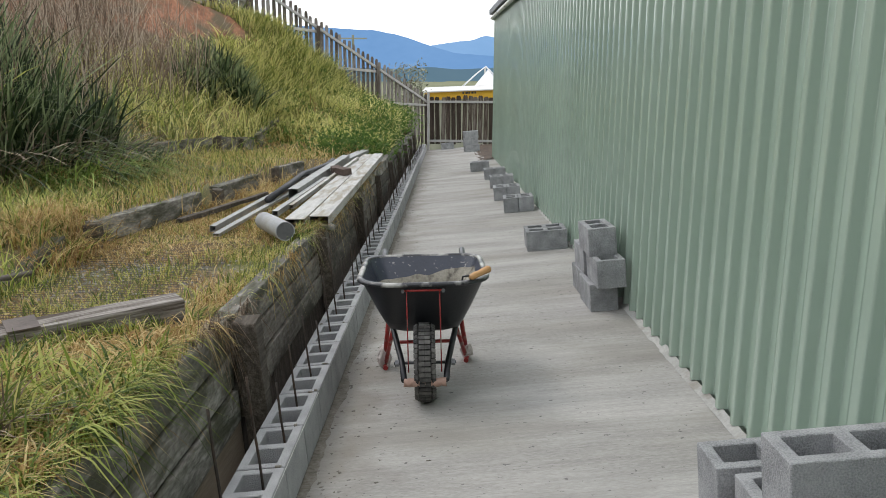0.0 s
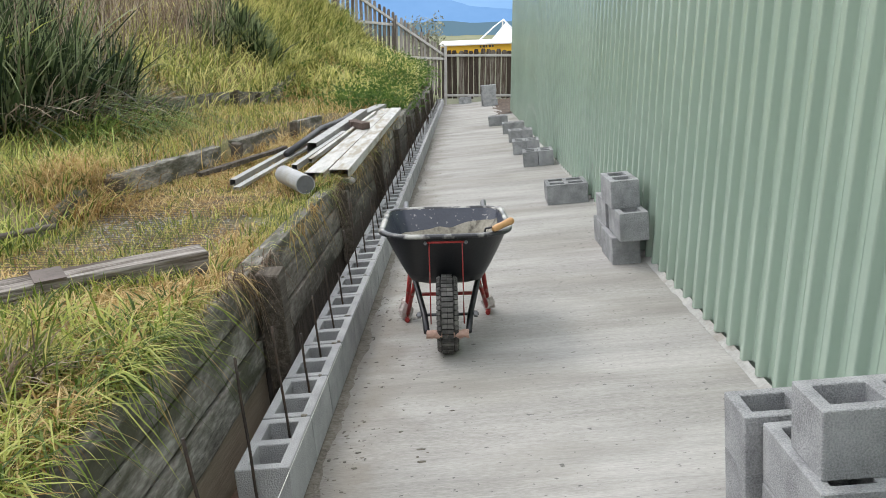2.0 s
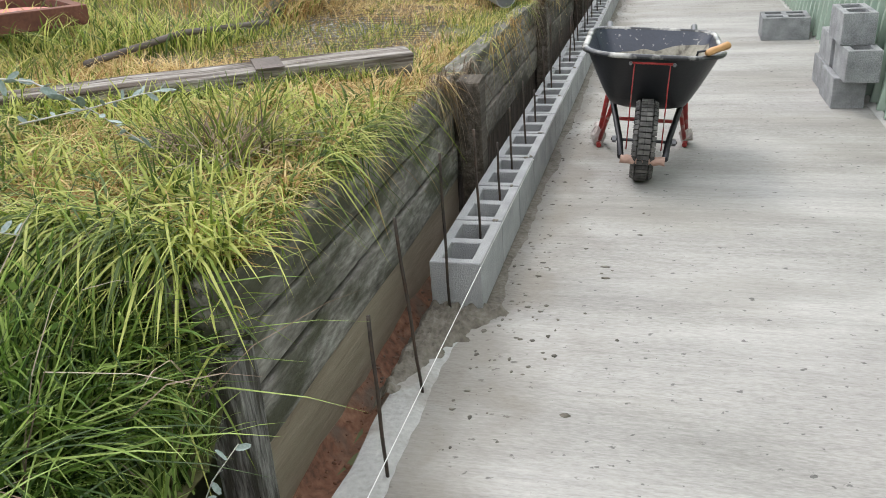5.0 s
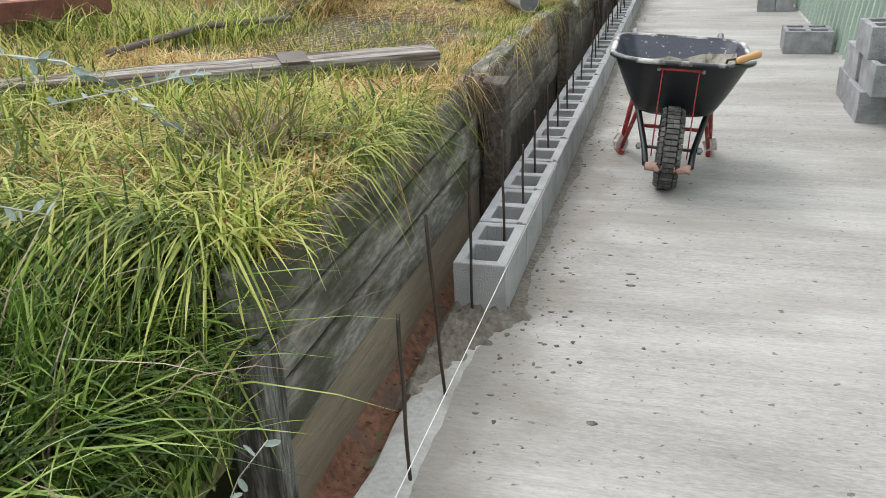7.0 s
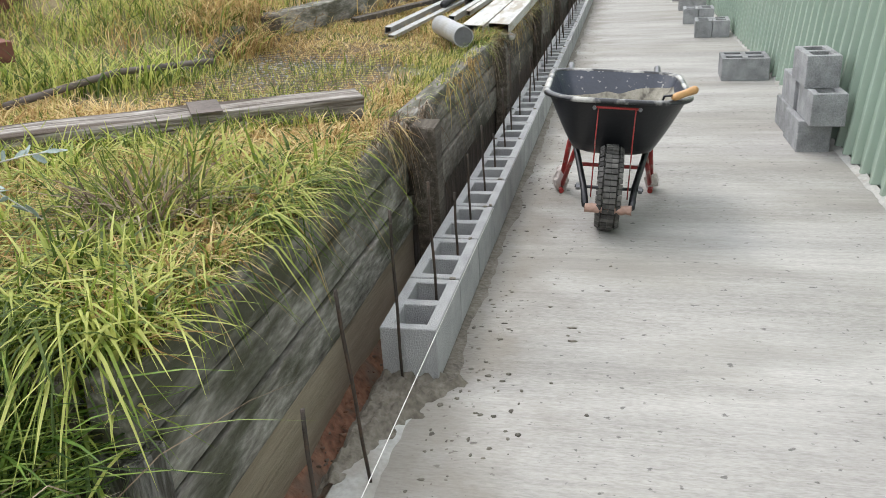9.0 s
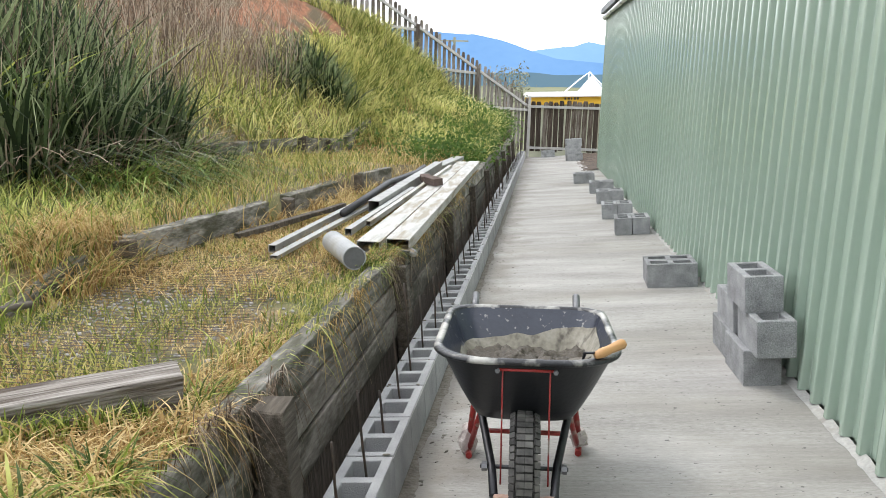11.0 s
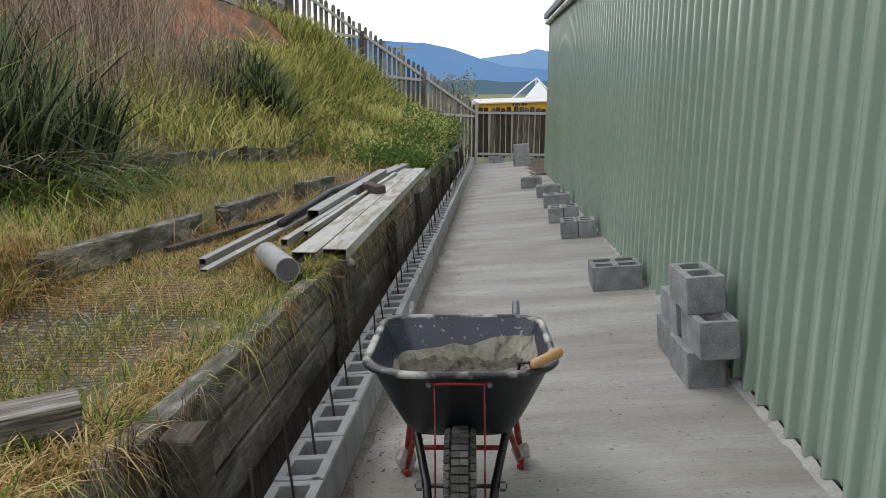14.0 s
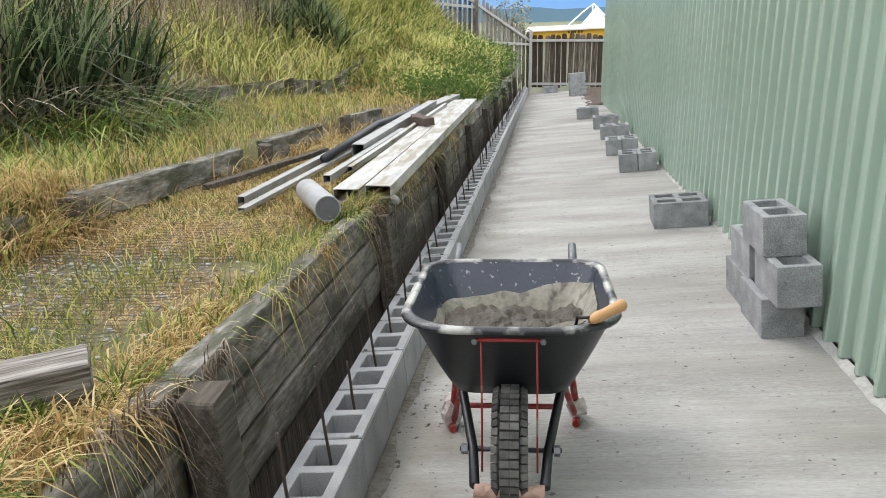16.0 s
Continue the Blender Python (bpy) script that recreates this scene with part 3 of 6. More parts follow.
# ---- the shed ----
def build_shed():
    x0, x1, y0, y1, eave = 1.243, 1.16, -4.135, 19.35, 2.70
    shed = thing("shed", Matrix(), "long shed clad in pale green ribbed steel sheeting", "shed", kind="structure")
    pitch, depth = 0.1905, 0.043
    prof = [(-0.001, 0.008), (0.002, 0.0025), (0.008, 0.0), (0.032, 0.0), (0.037, 0.003), (0.044, depth - 0.003), (0.047, depth), (0.083, depth), (0.086, depth - 0.003), (0.092, depth - 0.003), (0.095, depth), (0.129, depth), (0.132, depth - 0.003), (0.138, depth - 0.003), (0.141, depth), (0.180, depth), (0.183, depth - 0.003)]
    bm = bmesh.new()
    prev = None
    y = y0
    while y < y1:
        for dy, dx in prof:
            yy = y + dy
            if yy > y1:
                break
            x = x0 + (x1 - x0) * (yy - 3) / 16.3 + dx
            low = S(x, yy, 0).z + 0.018
            a, b, c = (bm.verts.new((x, yy, z)) for z in (low, (low + eave) / 2, eave + 0.03))
            if prev:
                bm.faces.new((prev[0], prev[1], b, a))
                bm.faces.new((prev[1], prev[2], c, b))
            prev = (a, b, c)
        y += pitch
    part("wall_sheeting", bm, M["shed"], shed, "pale green ribbed steel sheeting")
    inner = boxed(x0 + 0.07, x0 + 5.5, y0, y1 - 0.02, -0.9, eave)
    part("wall", inner, M["shed"], shed)
    bm = bmesh.new()
    box(bm, x1 - 0.012, x1 + 0.06, y1 - 0.02, y1 + 0.012, S(x1, y1, 0).z, eave, 0.004)
    part("corner_flashing", bm, M["shed"], shed)
    bm = bmesh.new()
    v = [bm.verts.new(p) for p in ((x1 - 0.12, y0, eave + 0.1), (x1 - 0.12, y1 + 0.12, eave + 0.1), (x1 + 3, y1 + 0.12, eave + 0.75), (x1 + 3, y0, eave + 0.75), (x1 + 6, y1 + 0.12, eave + 0.1), (x1 + 6, y0, eave + 0.1))]
    bm.faces.new((v[0], v[3], v[2], v[1]))
    bm.faces.new((v[3], v[5], v[4], v[2]))
    made = bmesh.ops.extrude_face_region(bm, geom=bm.faces[:])["geom"]
    for q in made:
        if isinstance(q, bmesh.types.BMVert):
            q.co.z += 0.03
    bmesh.ops.recalc_face_normals(bm, faces=bm.faces)
    part("roof", bm, M["shed"], shed)
    # gutter: an open trough along the eave, with a white pipe under it
    bm = bmesh.new()
    prof = [(-0.13, 0.11), (-0.13, 0.0), (-0.01, 0.0), (-0.01, 0.11), (-0.02, 0.11), (-0.02, 0.012), (-0.118, 0.012), (-0.118, 0.11)]
    ends = [[bm.verts.new((xe + px, ye, eave + 0.005 + pz)) for px, pz in prof] for ye, xe in ((y0, x0 + 0.035), (y1 + 0.1, x1))]
    for k in range(len(prof)):
        j = (k + 1) % len(prof)
        bm.faces.new((ends[0][k], ends[0][j], ends[1][j], ends[1][k]))
    bm.faces.new(ends[1])
    bmesh.ops.recalc_face_normals(bm, faces=bm.faces)
    part("gutter", bm, M["gutter"], shed, "dark steel gutter")
    pipe = part("downpipe", tubed([(x0 + 0.02 - 0.08, y0, eave - 0.07), (x1 - 0.07, y1 + 0.03, eave - 0.07), (x1 - 0.05, y1 + 0.1, eave - 0.075), (x1 + 0.03, y1 + 0.13, eave - 0.1)], 0.038, 14), M["white_pvc"], shed, "white plastic pipe", True)
    for yy in np.arange(1.2, 19.2, 2.0):
        x = x0 + (x1 - x0) * (yy - 3) / 16.3 - 0.072
        share_ring = bmesh.new()
        tube(share_ring, [(x, yy, eave - 0.07), (x, yy + 0.04, eave - 0.07)], 0.045, 14)
        part("bracket", share_ring, M["gutter"], pipe, "")
    # ragged mortar fillet where slab meets sheeting
    bm = bmesh.new()
    prev = None
    for i in range(500):
        yy = -3 + 22.3 * i / 499
        x = x0 + (x1 - x0) * (yy - 3) / 16.3 - 0.004
        w = 0.014 + 0.012 * noise.noise(Vector((yy * 5, 1, 1))) + 0.008 * noise.noise(Vector((yy * 23, 2, 1)))
        h = 0.02 + 0.014 * noise.noise(Vector((yy * 7, 3, 1)))
        a, b = bm.verts.new(S(x - w, yy, 0.002)), bm.verts.new(S(x + 0.03, yy, max(0.006, h)))
        if prev:
            bm.faces.new((prev[0], a, b, prev[1])[::-1])
        prev = (a, b)
    bmesh.ops.recalc_face_normals(bm, faces=bm.faces)
    solo("trim", bm, M["footing"], Matrix(), "ragged pale mortar fillet along the foot of the shed", "mortar fillet", kind="structure", smooth=True)


build_shed()

# plain wall behind the start, unseen, added to block light from there
solo("wall_south", boxed(-6.5, 7, -5.2, -4.9, -1.2, 3.2), M["unseen_wall"], Matrix(), "plain dull brown wall, unseen, added behind the start to block light", "wall", kind="structure")


# ---- concrete blocks ----
def block_mesh(name, mat, L=0.39, W=0.19, H=0.19):
    """A hollow block, long side along y, standing on z = 0, with two tapered cores."""
    bm = bmesh.new()
    shell, web = 0.033, 0.034
    ys = [-L / 2, -L / 2 + shell, -web / 2, web / 2, L / 2 - shell, L / 2]
    xs = [-W / 2, -W / 2 + shell, W / 2 - shell, W / 2]
    lay_v = {}
    for lvl, z in enumerate((0, H)):
        for i, x in enumerate(xs):
            for j, y in enumerate(ys):
                t = 0.006 if lvl else 0.0
                xx = x - math.copysign(t, x) * (1 if i in (1, 2) else 0)
                yy = y
                if j in (1, 3) and i in (1, 2):
                    yy = y + t * 0.7
                if j in (2, 4) and i in (1, 2):
                    yy = y - t * 0.7
                lay_v[lvl, i, j] = bm.verts.new((xx, yy, z))
    for i in range(3):
        for j in range(5):
            if i == 1 and j in (1, 3):
                q = [(i, j), (i + 1, j), (i + 1, j + 1), (i, j + 1)]
                for a, b in zip(q, q[1:] + q[:1]):
                    bm.faces.new((lay_v[0, *a], lay_v[1, *a], lay_v[1, *b], lay_v[0, *b]))
                continue
            bm.faces.new([lay_v[1, a, b] for a, b in ((i, j), (i + 1, j), (i + 1, j + 1), (i, j + 1))])
            bm.faces.new([lay_v[0, a, b] for a, b in ((i, j), (i, j + 1), (i + 1, j + 1), (i + 1, j))])
    for i in range(3):
        for j, s in ((0, 1), (5, -1)):
            f = [lay_v[0, i, j], lay_v[0, i + 1, j], lay_v[1, i + 1, j], lay_v[1, i, j]]
            bm.faces.new(f[::s])
    for j in range(5):
        for i, s in ((0, -1), (3, 1)):
            f = [lay_v[0, i, j], lay_v[0, i, j + 1], lay_v[1, i, j + 1], lay_v[1, i, j]]
            bm.faces.new(f[::s])
    bmesh.ops.recalc_face_normals(bm, faces=bm.faces)
    sharp = [e for e in bm.edges if len(e.link_faces) == 2 and e.calc_face_angle() > 0.6]
    bmesh.ops.bevel(bm, geom=sharp, offset=0.003, segments=1, affect="EDGES")
    return mesh_of(bm, name, mat)


COURSE = block_mesh("concrete_block", M["course_block"])
LOOSE = block_mesh("concrete_block", M["block"])


def loose_block(x, y, z, rz, label, group):
    ob = new("concrete_block", LOOSE)
    ob.matrix_basis = on_slab(x, y, z, 0, 0, rz)
    return tagged(ob, label, "concrete block", group)


course = thing("block_course", SLAB.copy(), "first course of grey hollow concrete blocks bedded in mortar", "block wall")
for i in range(56):
    y = 2.475 + 0.4 * i
    wob = noise.noise(Vector((i * 3.7, 0.5, 0.2))) * 0.004
    share("brick", COURSE, course, pose(-0.697 + wob, y, 0.012, 0, 0, 0.4 * noise.noise(Vector((i * 1.7, 4, 4)))), "")
# bed and perpend mortar, joined into one part
bm = bmesh.new()
box(bm, -0.785, -0.607, 2.29, 24.66, 0.0005, 0.0125)
for i in range(1, 56):
    y = 2.275 + 0.4 * i
    box(bm, -0.785, -0.756, y - 0.0045, y + 0.0045, 0.012, 0.196 + 0.004 * noise.noise(Vector((i, 1, 2))))
    box(bm, -0.638, -0.61, y - 0.0045, y + 0.0045, 0.012, 0.196 + 0.004 * noise.noise(Vector((i, 5, 2))))
part("mortar_bed", bm, M["mortar"], course, "grey mortar joints")

STACK = "blocks stacked beside the shed"
plain = "grey hollow concrete block standing loose on the slab"
loose_block(1.082, 5.32, 0.0, 1, "grey hollow concrete block at the foot of a small stack", STACK)
loose_block(1.092, 5.72, 0.0, 1.0, "grey hollow concrete block at the foot of a small stack", STACK)
loose_block(1.118, 5.185, 0.19, 0.5, "grey hollow concrete block in the middle of a small stack", STACK)
loose_block(1.105, 5.645, 0.19, 0.5, "grey hollow concrete block in the middle of a small stack", STACK)
loose_block(1.10, 5.35, 0.38, 0.5, "grey hollow concrete block on top of a small stack", STACK)
SPREAD = "blocks spread along the shed"
for x, y, rz, n in ((0.985, 7.46, 88, 1), (0.955, 10.12, 87, 2), (0.90, 11.42, 87, 2), (0.93, 12.98, 86, 1), (0.90, 14.4, 88, 1), (0.70, 16.2, 87, 1)):
    if n == 1:
        loose_block(x, y + 0.05, 0, rz, plain, SPREAD)
        loose_block(x + 0.005, y + 0.245, 0, rz + 0.6, plain, SPREAD)
    else:
        loose_block(x - 0.097, y + 0.14, 0, rz - 90, plain, SPREAD)
        loose_block(x + 0.098, y + 0.14, 0, rz - 89.5, plain, SPREAD)
NEARPILE = "blocks piled at the start of the path"
for x, y, z, rz in ((1.025, 2.125, 0, 90), (1.025, 2.125, 0.19, 90), (0.965, 1.80, 0, 1), (0.965, 1.80, 0.19, 0), (1.165, 1.80, 0, 0), (1.165, 1.80, 0.19, 1), (1.088, 1.755, 0.38, 90), (1.02, 1.40, 0, 90), (1.02, 1.40, 0.19, 90)):
    loose_block(x, y, z, rz, "rough grey hollow concrete block in a pile against the shed", NEARPILE)
ENDPILE = "blocks by the end fence"
for x, y, z, rz in ((0.75, 22.3, 0, 90), (0.72, 22.3, 0.19, 90), (0.74, 22.3, 0.38, 90), (0.70, 22.5, 0, 90), (0.70, 22.5, 0.19, 90), (0.71, 22.5, 0.38, 90), (0.05, 24.45, 0, 90)):
    loose_block(x, y, z, rz, "grey hollow concrete block lying near the end fence", ENDPILE)


# ---- starter bars and string ----
def starter_bar(x, y, top, lean_x, lean_y, foot=0.0):
    bm = bmesh.new()
    n = 9
    tube(bm, [(lean_x * k / n + 0.0012 * math.sin(k * 1.3 + y), lean_y * k / n, (top - foot) * k / n) for k in range(n + 1)], 0.0052, 7)
    solo("starter_bar", bm, M["rebar"], on_slab(x, y, foot), "thin dark rusty steel bar rising from the slab edge", "steel bar", "starter bars along the block course", smooth=True)


rnd = random.Random(7)
starter_bar(-0.669, 1.375, 0.475, -0.011, 0.03)
starter_bar(-0.684, 1.765, 0.62, -0.005, -0.08)
starter_bar(-0.722, 2.262, 0.62, 0.01, -0.02)
for y, top, x in ((2.60, 0.6, -0.672), (3.03, 0.42, -0.682), (3.40, 0.47, -0.695), (3.79, 0.5, -0.69), (4.15, 0.37, -0.69), (4.55, 0.53, -0.695), (4.98, 0.64, -0.72)):
    starter_bar(x, y, top, rnd.uniform(-0.01, 0.01), rnd.uniform(-0.02, 0.02), 0.0)
y = 5.38
while y < 24.4:
    starter_bar(-0.7 + rnd.uniform(-0.02, 0.02), y, rnd.uniform(0.42, 0.66), rnd.uniform(-0.04, 0.02), rnd.uniform(-0.05, 0.04), 0.0)
    y += 0.4
solo("string_line", tubed([(-0.602, -2.9, 0.185), (-0.600, 24.6, 0.214)], 0.0013, 5), M["string"], SLAB.copy(), "taut white string line along the top edge of the blocks", "string line")


# ---- sleeper retaining wall ----
def lay_sleeper(parent, x, y0, y1, z, w, h, seed, mat, name="sleeper", m=None):
    bm = rough_timber(y1 - y0, w, h, seed)
    return part(name, bm, mat, parent, m=(m or pose(x, y0, z)))


retaining = thing("retaining_wall", SLAB.copy(), "low retaining wall of weathered grey timber sleepers held by posts", "retaining wall", kind="structure")
POSTS = [1.29, 3.36, 5.86, 8.4, 10.9, 13.4, 15.9, 18.4, 20.9, 23.4]
UPRIGHT = Matrix(((1, 0, 0, 0), (0, 0, 1, 0), (0, 1, 0, 0), (0, 0, 0, 1)))
for i, (a, b) in enumerate(zip(POSTS, POSTS[1:] + [24.8])):
    for k in range(3):
        start = a - 0.07 if i == 0 and k == 2 else a + 0.01
        lay_sleeper(retaining, -0.993 + 0.016 * noise.noise(Vector((i, k, 1.5))), start, b - 0.01, 0.142 + 0.168 * k + 0.006 * noise.noise(Vector((i, k, 3))), 0.1, 0.15, i * 5 + k, M["pale_sleeper"] if i == 0 or k == 2 else M["sleeper"])
    lay_sleeper(retaining, -0.985, a, b - 0.004, -0.13, 0.06, 0.268, i * 5 + 4, M["dark_timber"] if i else M["tan_board"], "base_board")
for i, y in enumerate(POSTS):
    if i == 0:
        part("post", rough_timber(0.6, 0.115, 0.09, 90, cuts=24, wobble=0.012), M["end_post"], retaining, m=pose(-1.002, y - 0.09, -0.14) @ UPRIGHT)
    else:
        part("post", rough_timber(0.76 if i == 1 else 0.71, 0.11 if i == 1 else 0.085, 0.13 if i == 1 else 0.1, 90 + i, wobble=0.009), M["dark_timber"], retaining, m=pose(-0.865 if i == 1 else -0.902, y - 0.065, -0.145, 0, 0, 0) @ UPRIGHT)
# the end return of the wall, mostly under grass
for k in range(3):
    part("sleeper", rough_timber(1.6, 0.07, 0.159, 200 + k), M["sleeper"], retaining, m=pose(-1.07, 1.24, 0.142 + 0.168 * k, 0, 0, 90))

second = thing("terrace_edging", Matrix(), "row of dark weathered sleepers edging the second terrace", "timber edging", kind="structure")


def edging(parent, spans, fn, h, w, seed, lift):
    for i, (a, b) in enumerate(spans):
        za = float(land_z([fn(a) - 0.12], [a])[0]) + lift
        zb = float(land_z([fn(b) - 0.12], [b])[0]) + lift
        pa, pb = S(fn(a), a, za - h), S(fn(b), b, zb - h)
        d = pb - pa
        m = Matrix.Translation(pa) @ d.to_track_quat("Y", "Z").to_matrix().to_4x4()
        part("sleeper", rough_timber(d.length - 0.05, w, h, seed + i, wobble=0.016), M["pale_sleeper"], parent, m=m)


edging(second, [(4.35, 5.0), (5.3, 7.25), (7.6, 8.9), (9.7, 10.8)], row2, 0.17, 0.09, 300, 0.0)
for y in (5.15, 7.42, 9.3):
    p = S(row2(y) + 0.075, y, float(land_z([row2(y) + 0.1], [y])[0]) - 0.16)
    part("post", rough_timber(0.36, 0.09, 0.1, 320 + int(y * 3), wobble=0.012), M["dark_timber"], second, m=Matrix.Translation(p) @ Matrix(((1, 0, 0, -0.0), (0, 0, 1, 0), (0, 1, 0, 0), (0, 0, 0, 1))))
third = thing("terrace_edging", Matrix(), "row of old sleepers half buried in grass on the third terrace", "timber edging", kind="structure")
edging(third, [(6.6, 8.1), (9.8, 12.2), (12.35, 14.2), (14.4, 16.0)], row3, 0.24, 0.09, 340, 0.03)
for y in (12.27, 13.3):
    p = S(row3(y) + 0.075, y, float(land_z([row3(y) + 0.1], [y])[0]) - 0.1)
    part("post", rough_timber(0.42, 0.07, 0.09, 360 + int(y * 3)), M["dark_timber"], third, m=Matrix.Translation(p) @ Matrix(((1, 0, 0, 0), (0, 0, 1, 0), (0, 1, 0, 0), (0, 0, 0, 1))))


# ---- fences ----
def picket_mesh(w, h, t, name="picket", mat="picket"):
    bm = bmesh.new()
    pts = [(-w / 2, 0), (w / 2, 0), (w / 2, h - 0.05), (w / 2 - 0.02, h), (-w / 2 + 0.02, h), (-w / 2, h - 0.05)]
    f = [bm.verts.new((x, -t / 2, z)) for x, z in pts]
    b = [bm.verts.new((x, t / 2, z)) for x, z in pts]
    bm.faces.new(f)
    bm.faces.new(b[::-1])
    for k in range(6):
        j = (k + 1) % 6
        bm.faces.new((f[j], f[k], b[k], b[j]))
    return mesh_of(bm, name, M[mat])


def rail_between(parent, a, b, w=0.05, h=0.07, name="rail"):
    a, b = Vector(a), Vector(b)
    d = b - a
    m = Matrix.Translation(a) @ d.to_track_quat("Y", "Z").to_matrix().to_4x4()
    return part(name, boxed(-w / 2, w / 2, 0, d.length, -h / 2, h / 2, bevel=0.006), M["rail"], parent, m=m)


def fence_run(name, label, a, b, pitch, width, over, under, rails, back=0.04, seed=1, mat="picket"):
    """Pickets along the line a-b, which is the upper rail; each hangs from it plumb."""
    a, b = Vector(a), Vector(b)
    d = b - a
    flat = Vector((d.x, d.y, 0)).normalized()
    yaw = math.degrees(math.atan2(flat.y, flat.x))
    fence = thing(name, Matrix(), label, "fence", kind="structure")
    me = picket_mesh(width, over + under, 0.018, mat=mat)
    rr = random.Random(seed)
    n = int(Vector((d.x, d.y, 0)).length / pitch)
    normal = Vector((-flat.y, flat.x, 0))
    for i in range(n + 1):
        p = a + d * (i / n)
        q = p + normal * back
        m = Matrix.Translation((q.x, q.y, p.z - under + rr.uniform(-0.035, 0.035))) @ pose(0, 0, 0, 0, rr.uniform(-1.2, 1.2), yaw)
        share("picket", me, fence, m)
    for dz in rails:
        rail_between(fence, a + Vector((0, 0, dz)), b + Vector((0, 0, dz)))
    return fence


FA, FB, FC = Vector(FENCE_A), Vector(FENCE_B), Vector(FENCE_C)
side = fence_run("picket_fence", "weathered grey picket fence with a pale rail climbing the bank", FB, FA, 0.17, 0.1, 0.22, 1.35, (0.0,), back=0.045, seed=3)
for k in range(4):
    p = FA + (FB - FA) * (k / 3)
    part("post", boxed(-0.04, 0.04, -0.04, 0.04, 0, 1.8, bevel=0.008), M["picket"] if k else M["rail"], side, m=Matrix.Translation(p + Vector((0.04, -0.07, -1.75 if k else -1.5))))
for k in range(3):
    p, q = FA + (FB - FA) * (k / 3), FA + (FB - FA) * ((k + 1) / 3)
    rail_between(side, p + Vector((0, -0.02, -0.1)), q + Vector((0.02, -0.02, -0.62 - 0.35)))
end = fence_run("picket_fence", "weathered grey picket fence closing the end of the path", Vector((5.4, 24.95, 0.45)), Vector((-0.55, 24.95, 0.45)), 0.165, 0.138, 0.17, 1.28, (0.0, -1.2), back=-0.04, seed=5, mat="brown_picket")
top_boards = fence_run("paling_fence", "tall grey timber paling fence along the top of the bank", FC + Vector((0, 0, 0.0)), FB + Vector((0, 0, 0.0)), 0.115, 0.112, 0.55, 1.35, (0.3, -0.5), back=0.045, seed=9)
rail_between(top_boards, FB + Vector((0, -0.06, -0.9)), FC + Vector((0, -0.06, -0.9)), 0.03, 0.12, "plinth_board")


# ---- the distance ----
def ridge(name, mat, y, pts, base, label):
    bm = bmesh.new()
    xs = np.arange(pts[0][0], pts[-1][0] + 1, (pts[-1][0] - pts[0][0]) / 160)
    prev = None
    for x in xs:
        z = float(np.interp(x, [p[0] for p in pts], [p[1] for p in pts]))
        z += 0.012 * (z - base) * noise.noise(Vector((x * 0.09, y, 0))) + 0.006 * (z - base) * noise.noise(Vector((x * 0.5, y, 1)))
        a, b = bm.verts.new((x, y, base)), bm.verts.new((x, y + (z - base) * 2.0, z))
        if prev:
            bm.faces.new((prev[0], a, b, prev[1]))
        prev = (a, b)
    return solo(name, bm, mat, Matrix(), label, "hill", kind="structure")


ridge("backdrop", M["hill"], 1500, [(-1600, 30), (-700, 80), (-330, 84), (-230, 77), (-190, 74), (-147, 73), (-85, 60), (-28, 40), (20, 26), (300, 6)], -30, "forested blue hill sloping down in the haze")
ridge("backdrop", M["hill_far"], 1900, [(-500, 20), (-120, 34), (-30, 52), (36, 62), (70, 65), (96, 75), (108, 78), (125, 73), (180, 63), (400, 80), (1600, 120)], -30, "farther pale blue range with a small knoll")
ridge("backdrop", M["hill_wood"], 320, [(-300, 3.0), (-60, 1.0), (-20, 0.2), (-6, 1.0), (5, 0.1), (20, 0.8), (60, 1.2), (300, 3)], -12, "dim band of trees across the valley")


# ---- wheelbarrow ----
def rounded(x0, x1, y0, y1, r0, r1, z, n=7):
    """A ring round a rectangle; r0 rounds the front corners (low y), r1 the back ones."""
    pts = []
    for cx, cy, a0, r in ((x1 - r0, y0 + r0, -90, r0), (x1 - r1, y1 - r1, 0, r1), (x0 + r1, y1 - r1, 90, r1), (x0 + r0, y0 + r0, 180, r0)):
        for k in range(n):
            a = radians(a0 + 90 * k / (n - 1))
            pts.append(Vector((cx + r * math.cos(a), cy + r * math.sin(a), z)))
    return pts


def dense(ring, k=5):
    """The same ring with k points on each longer side."""
    out = []
    for a, b in zip(ring, ring[1:] + ring[:1]):
        m = max(1, min(24, int((b - a).length / 0.018)))
        out += [a.lerp(b, j / m) for j in range(m)]
    return out


def loft(bm, rings, close_end=True):
    vs = [[bm.verts.new(p) for p in ring] for ring in rings]
    for a, b in zip(vs, vs[1:]):
        for k in range(len(a)):
            j = (k + 1) % len(a)
            bm.faces.new((a[k], a[j], b[j], b[k]))
    if close_end:
        bm.faces.new(vs[-1])
    return vs


def tray_ring(f, grow=0.0, dz=0.0):
    """f: 0 at the floor of the tray, 1 at the rim."""
    hw = 0.175 + (0.321 - 0.175) * f ** 0.85 + grow
    y0 = 0.10 + (-0.10 - 0.10) * f ** 0.9 - grow
    y1 = 0.47 + (0.69 - 0.47) * f + grow
    ring = rounded(-hw, hw, y0, y1, 0.07 + 0.13 * f, 0.06 + 0.06 * f, 0, 8)
    for p in ring:
        along = (p.y - y0) / (y1 - y0)
        p.z = 0.335 + 0.302 * f - f * 0.012 * along + dz
    return ring


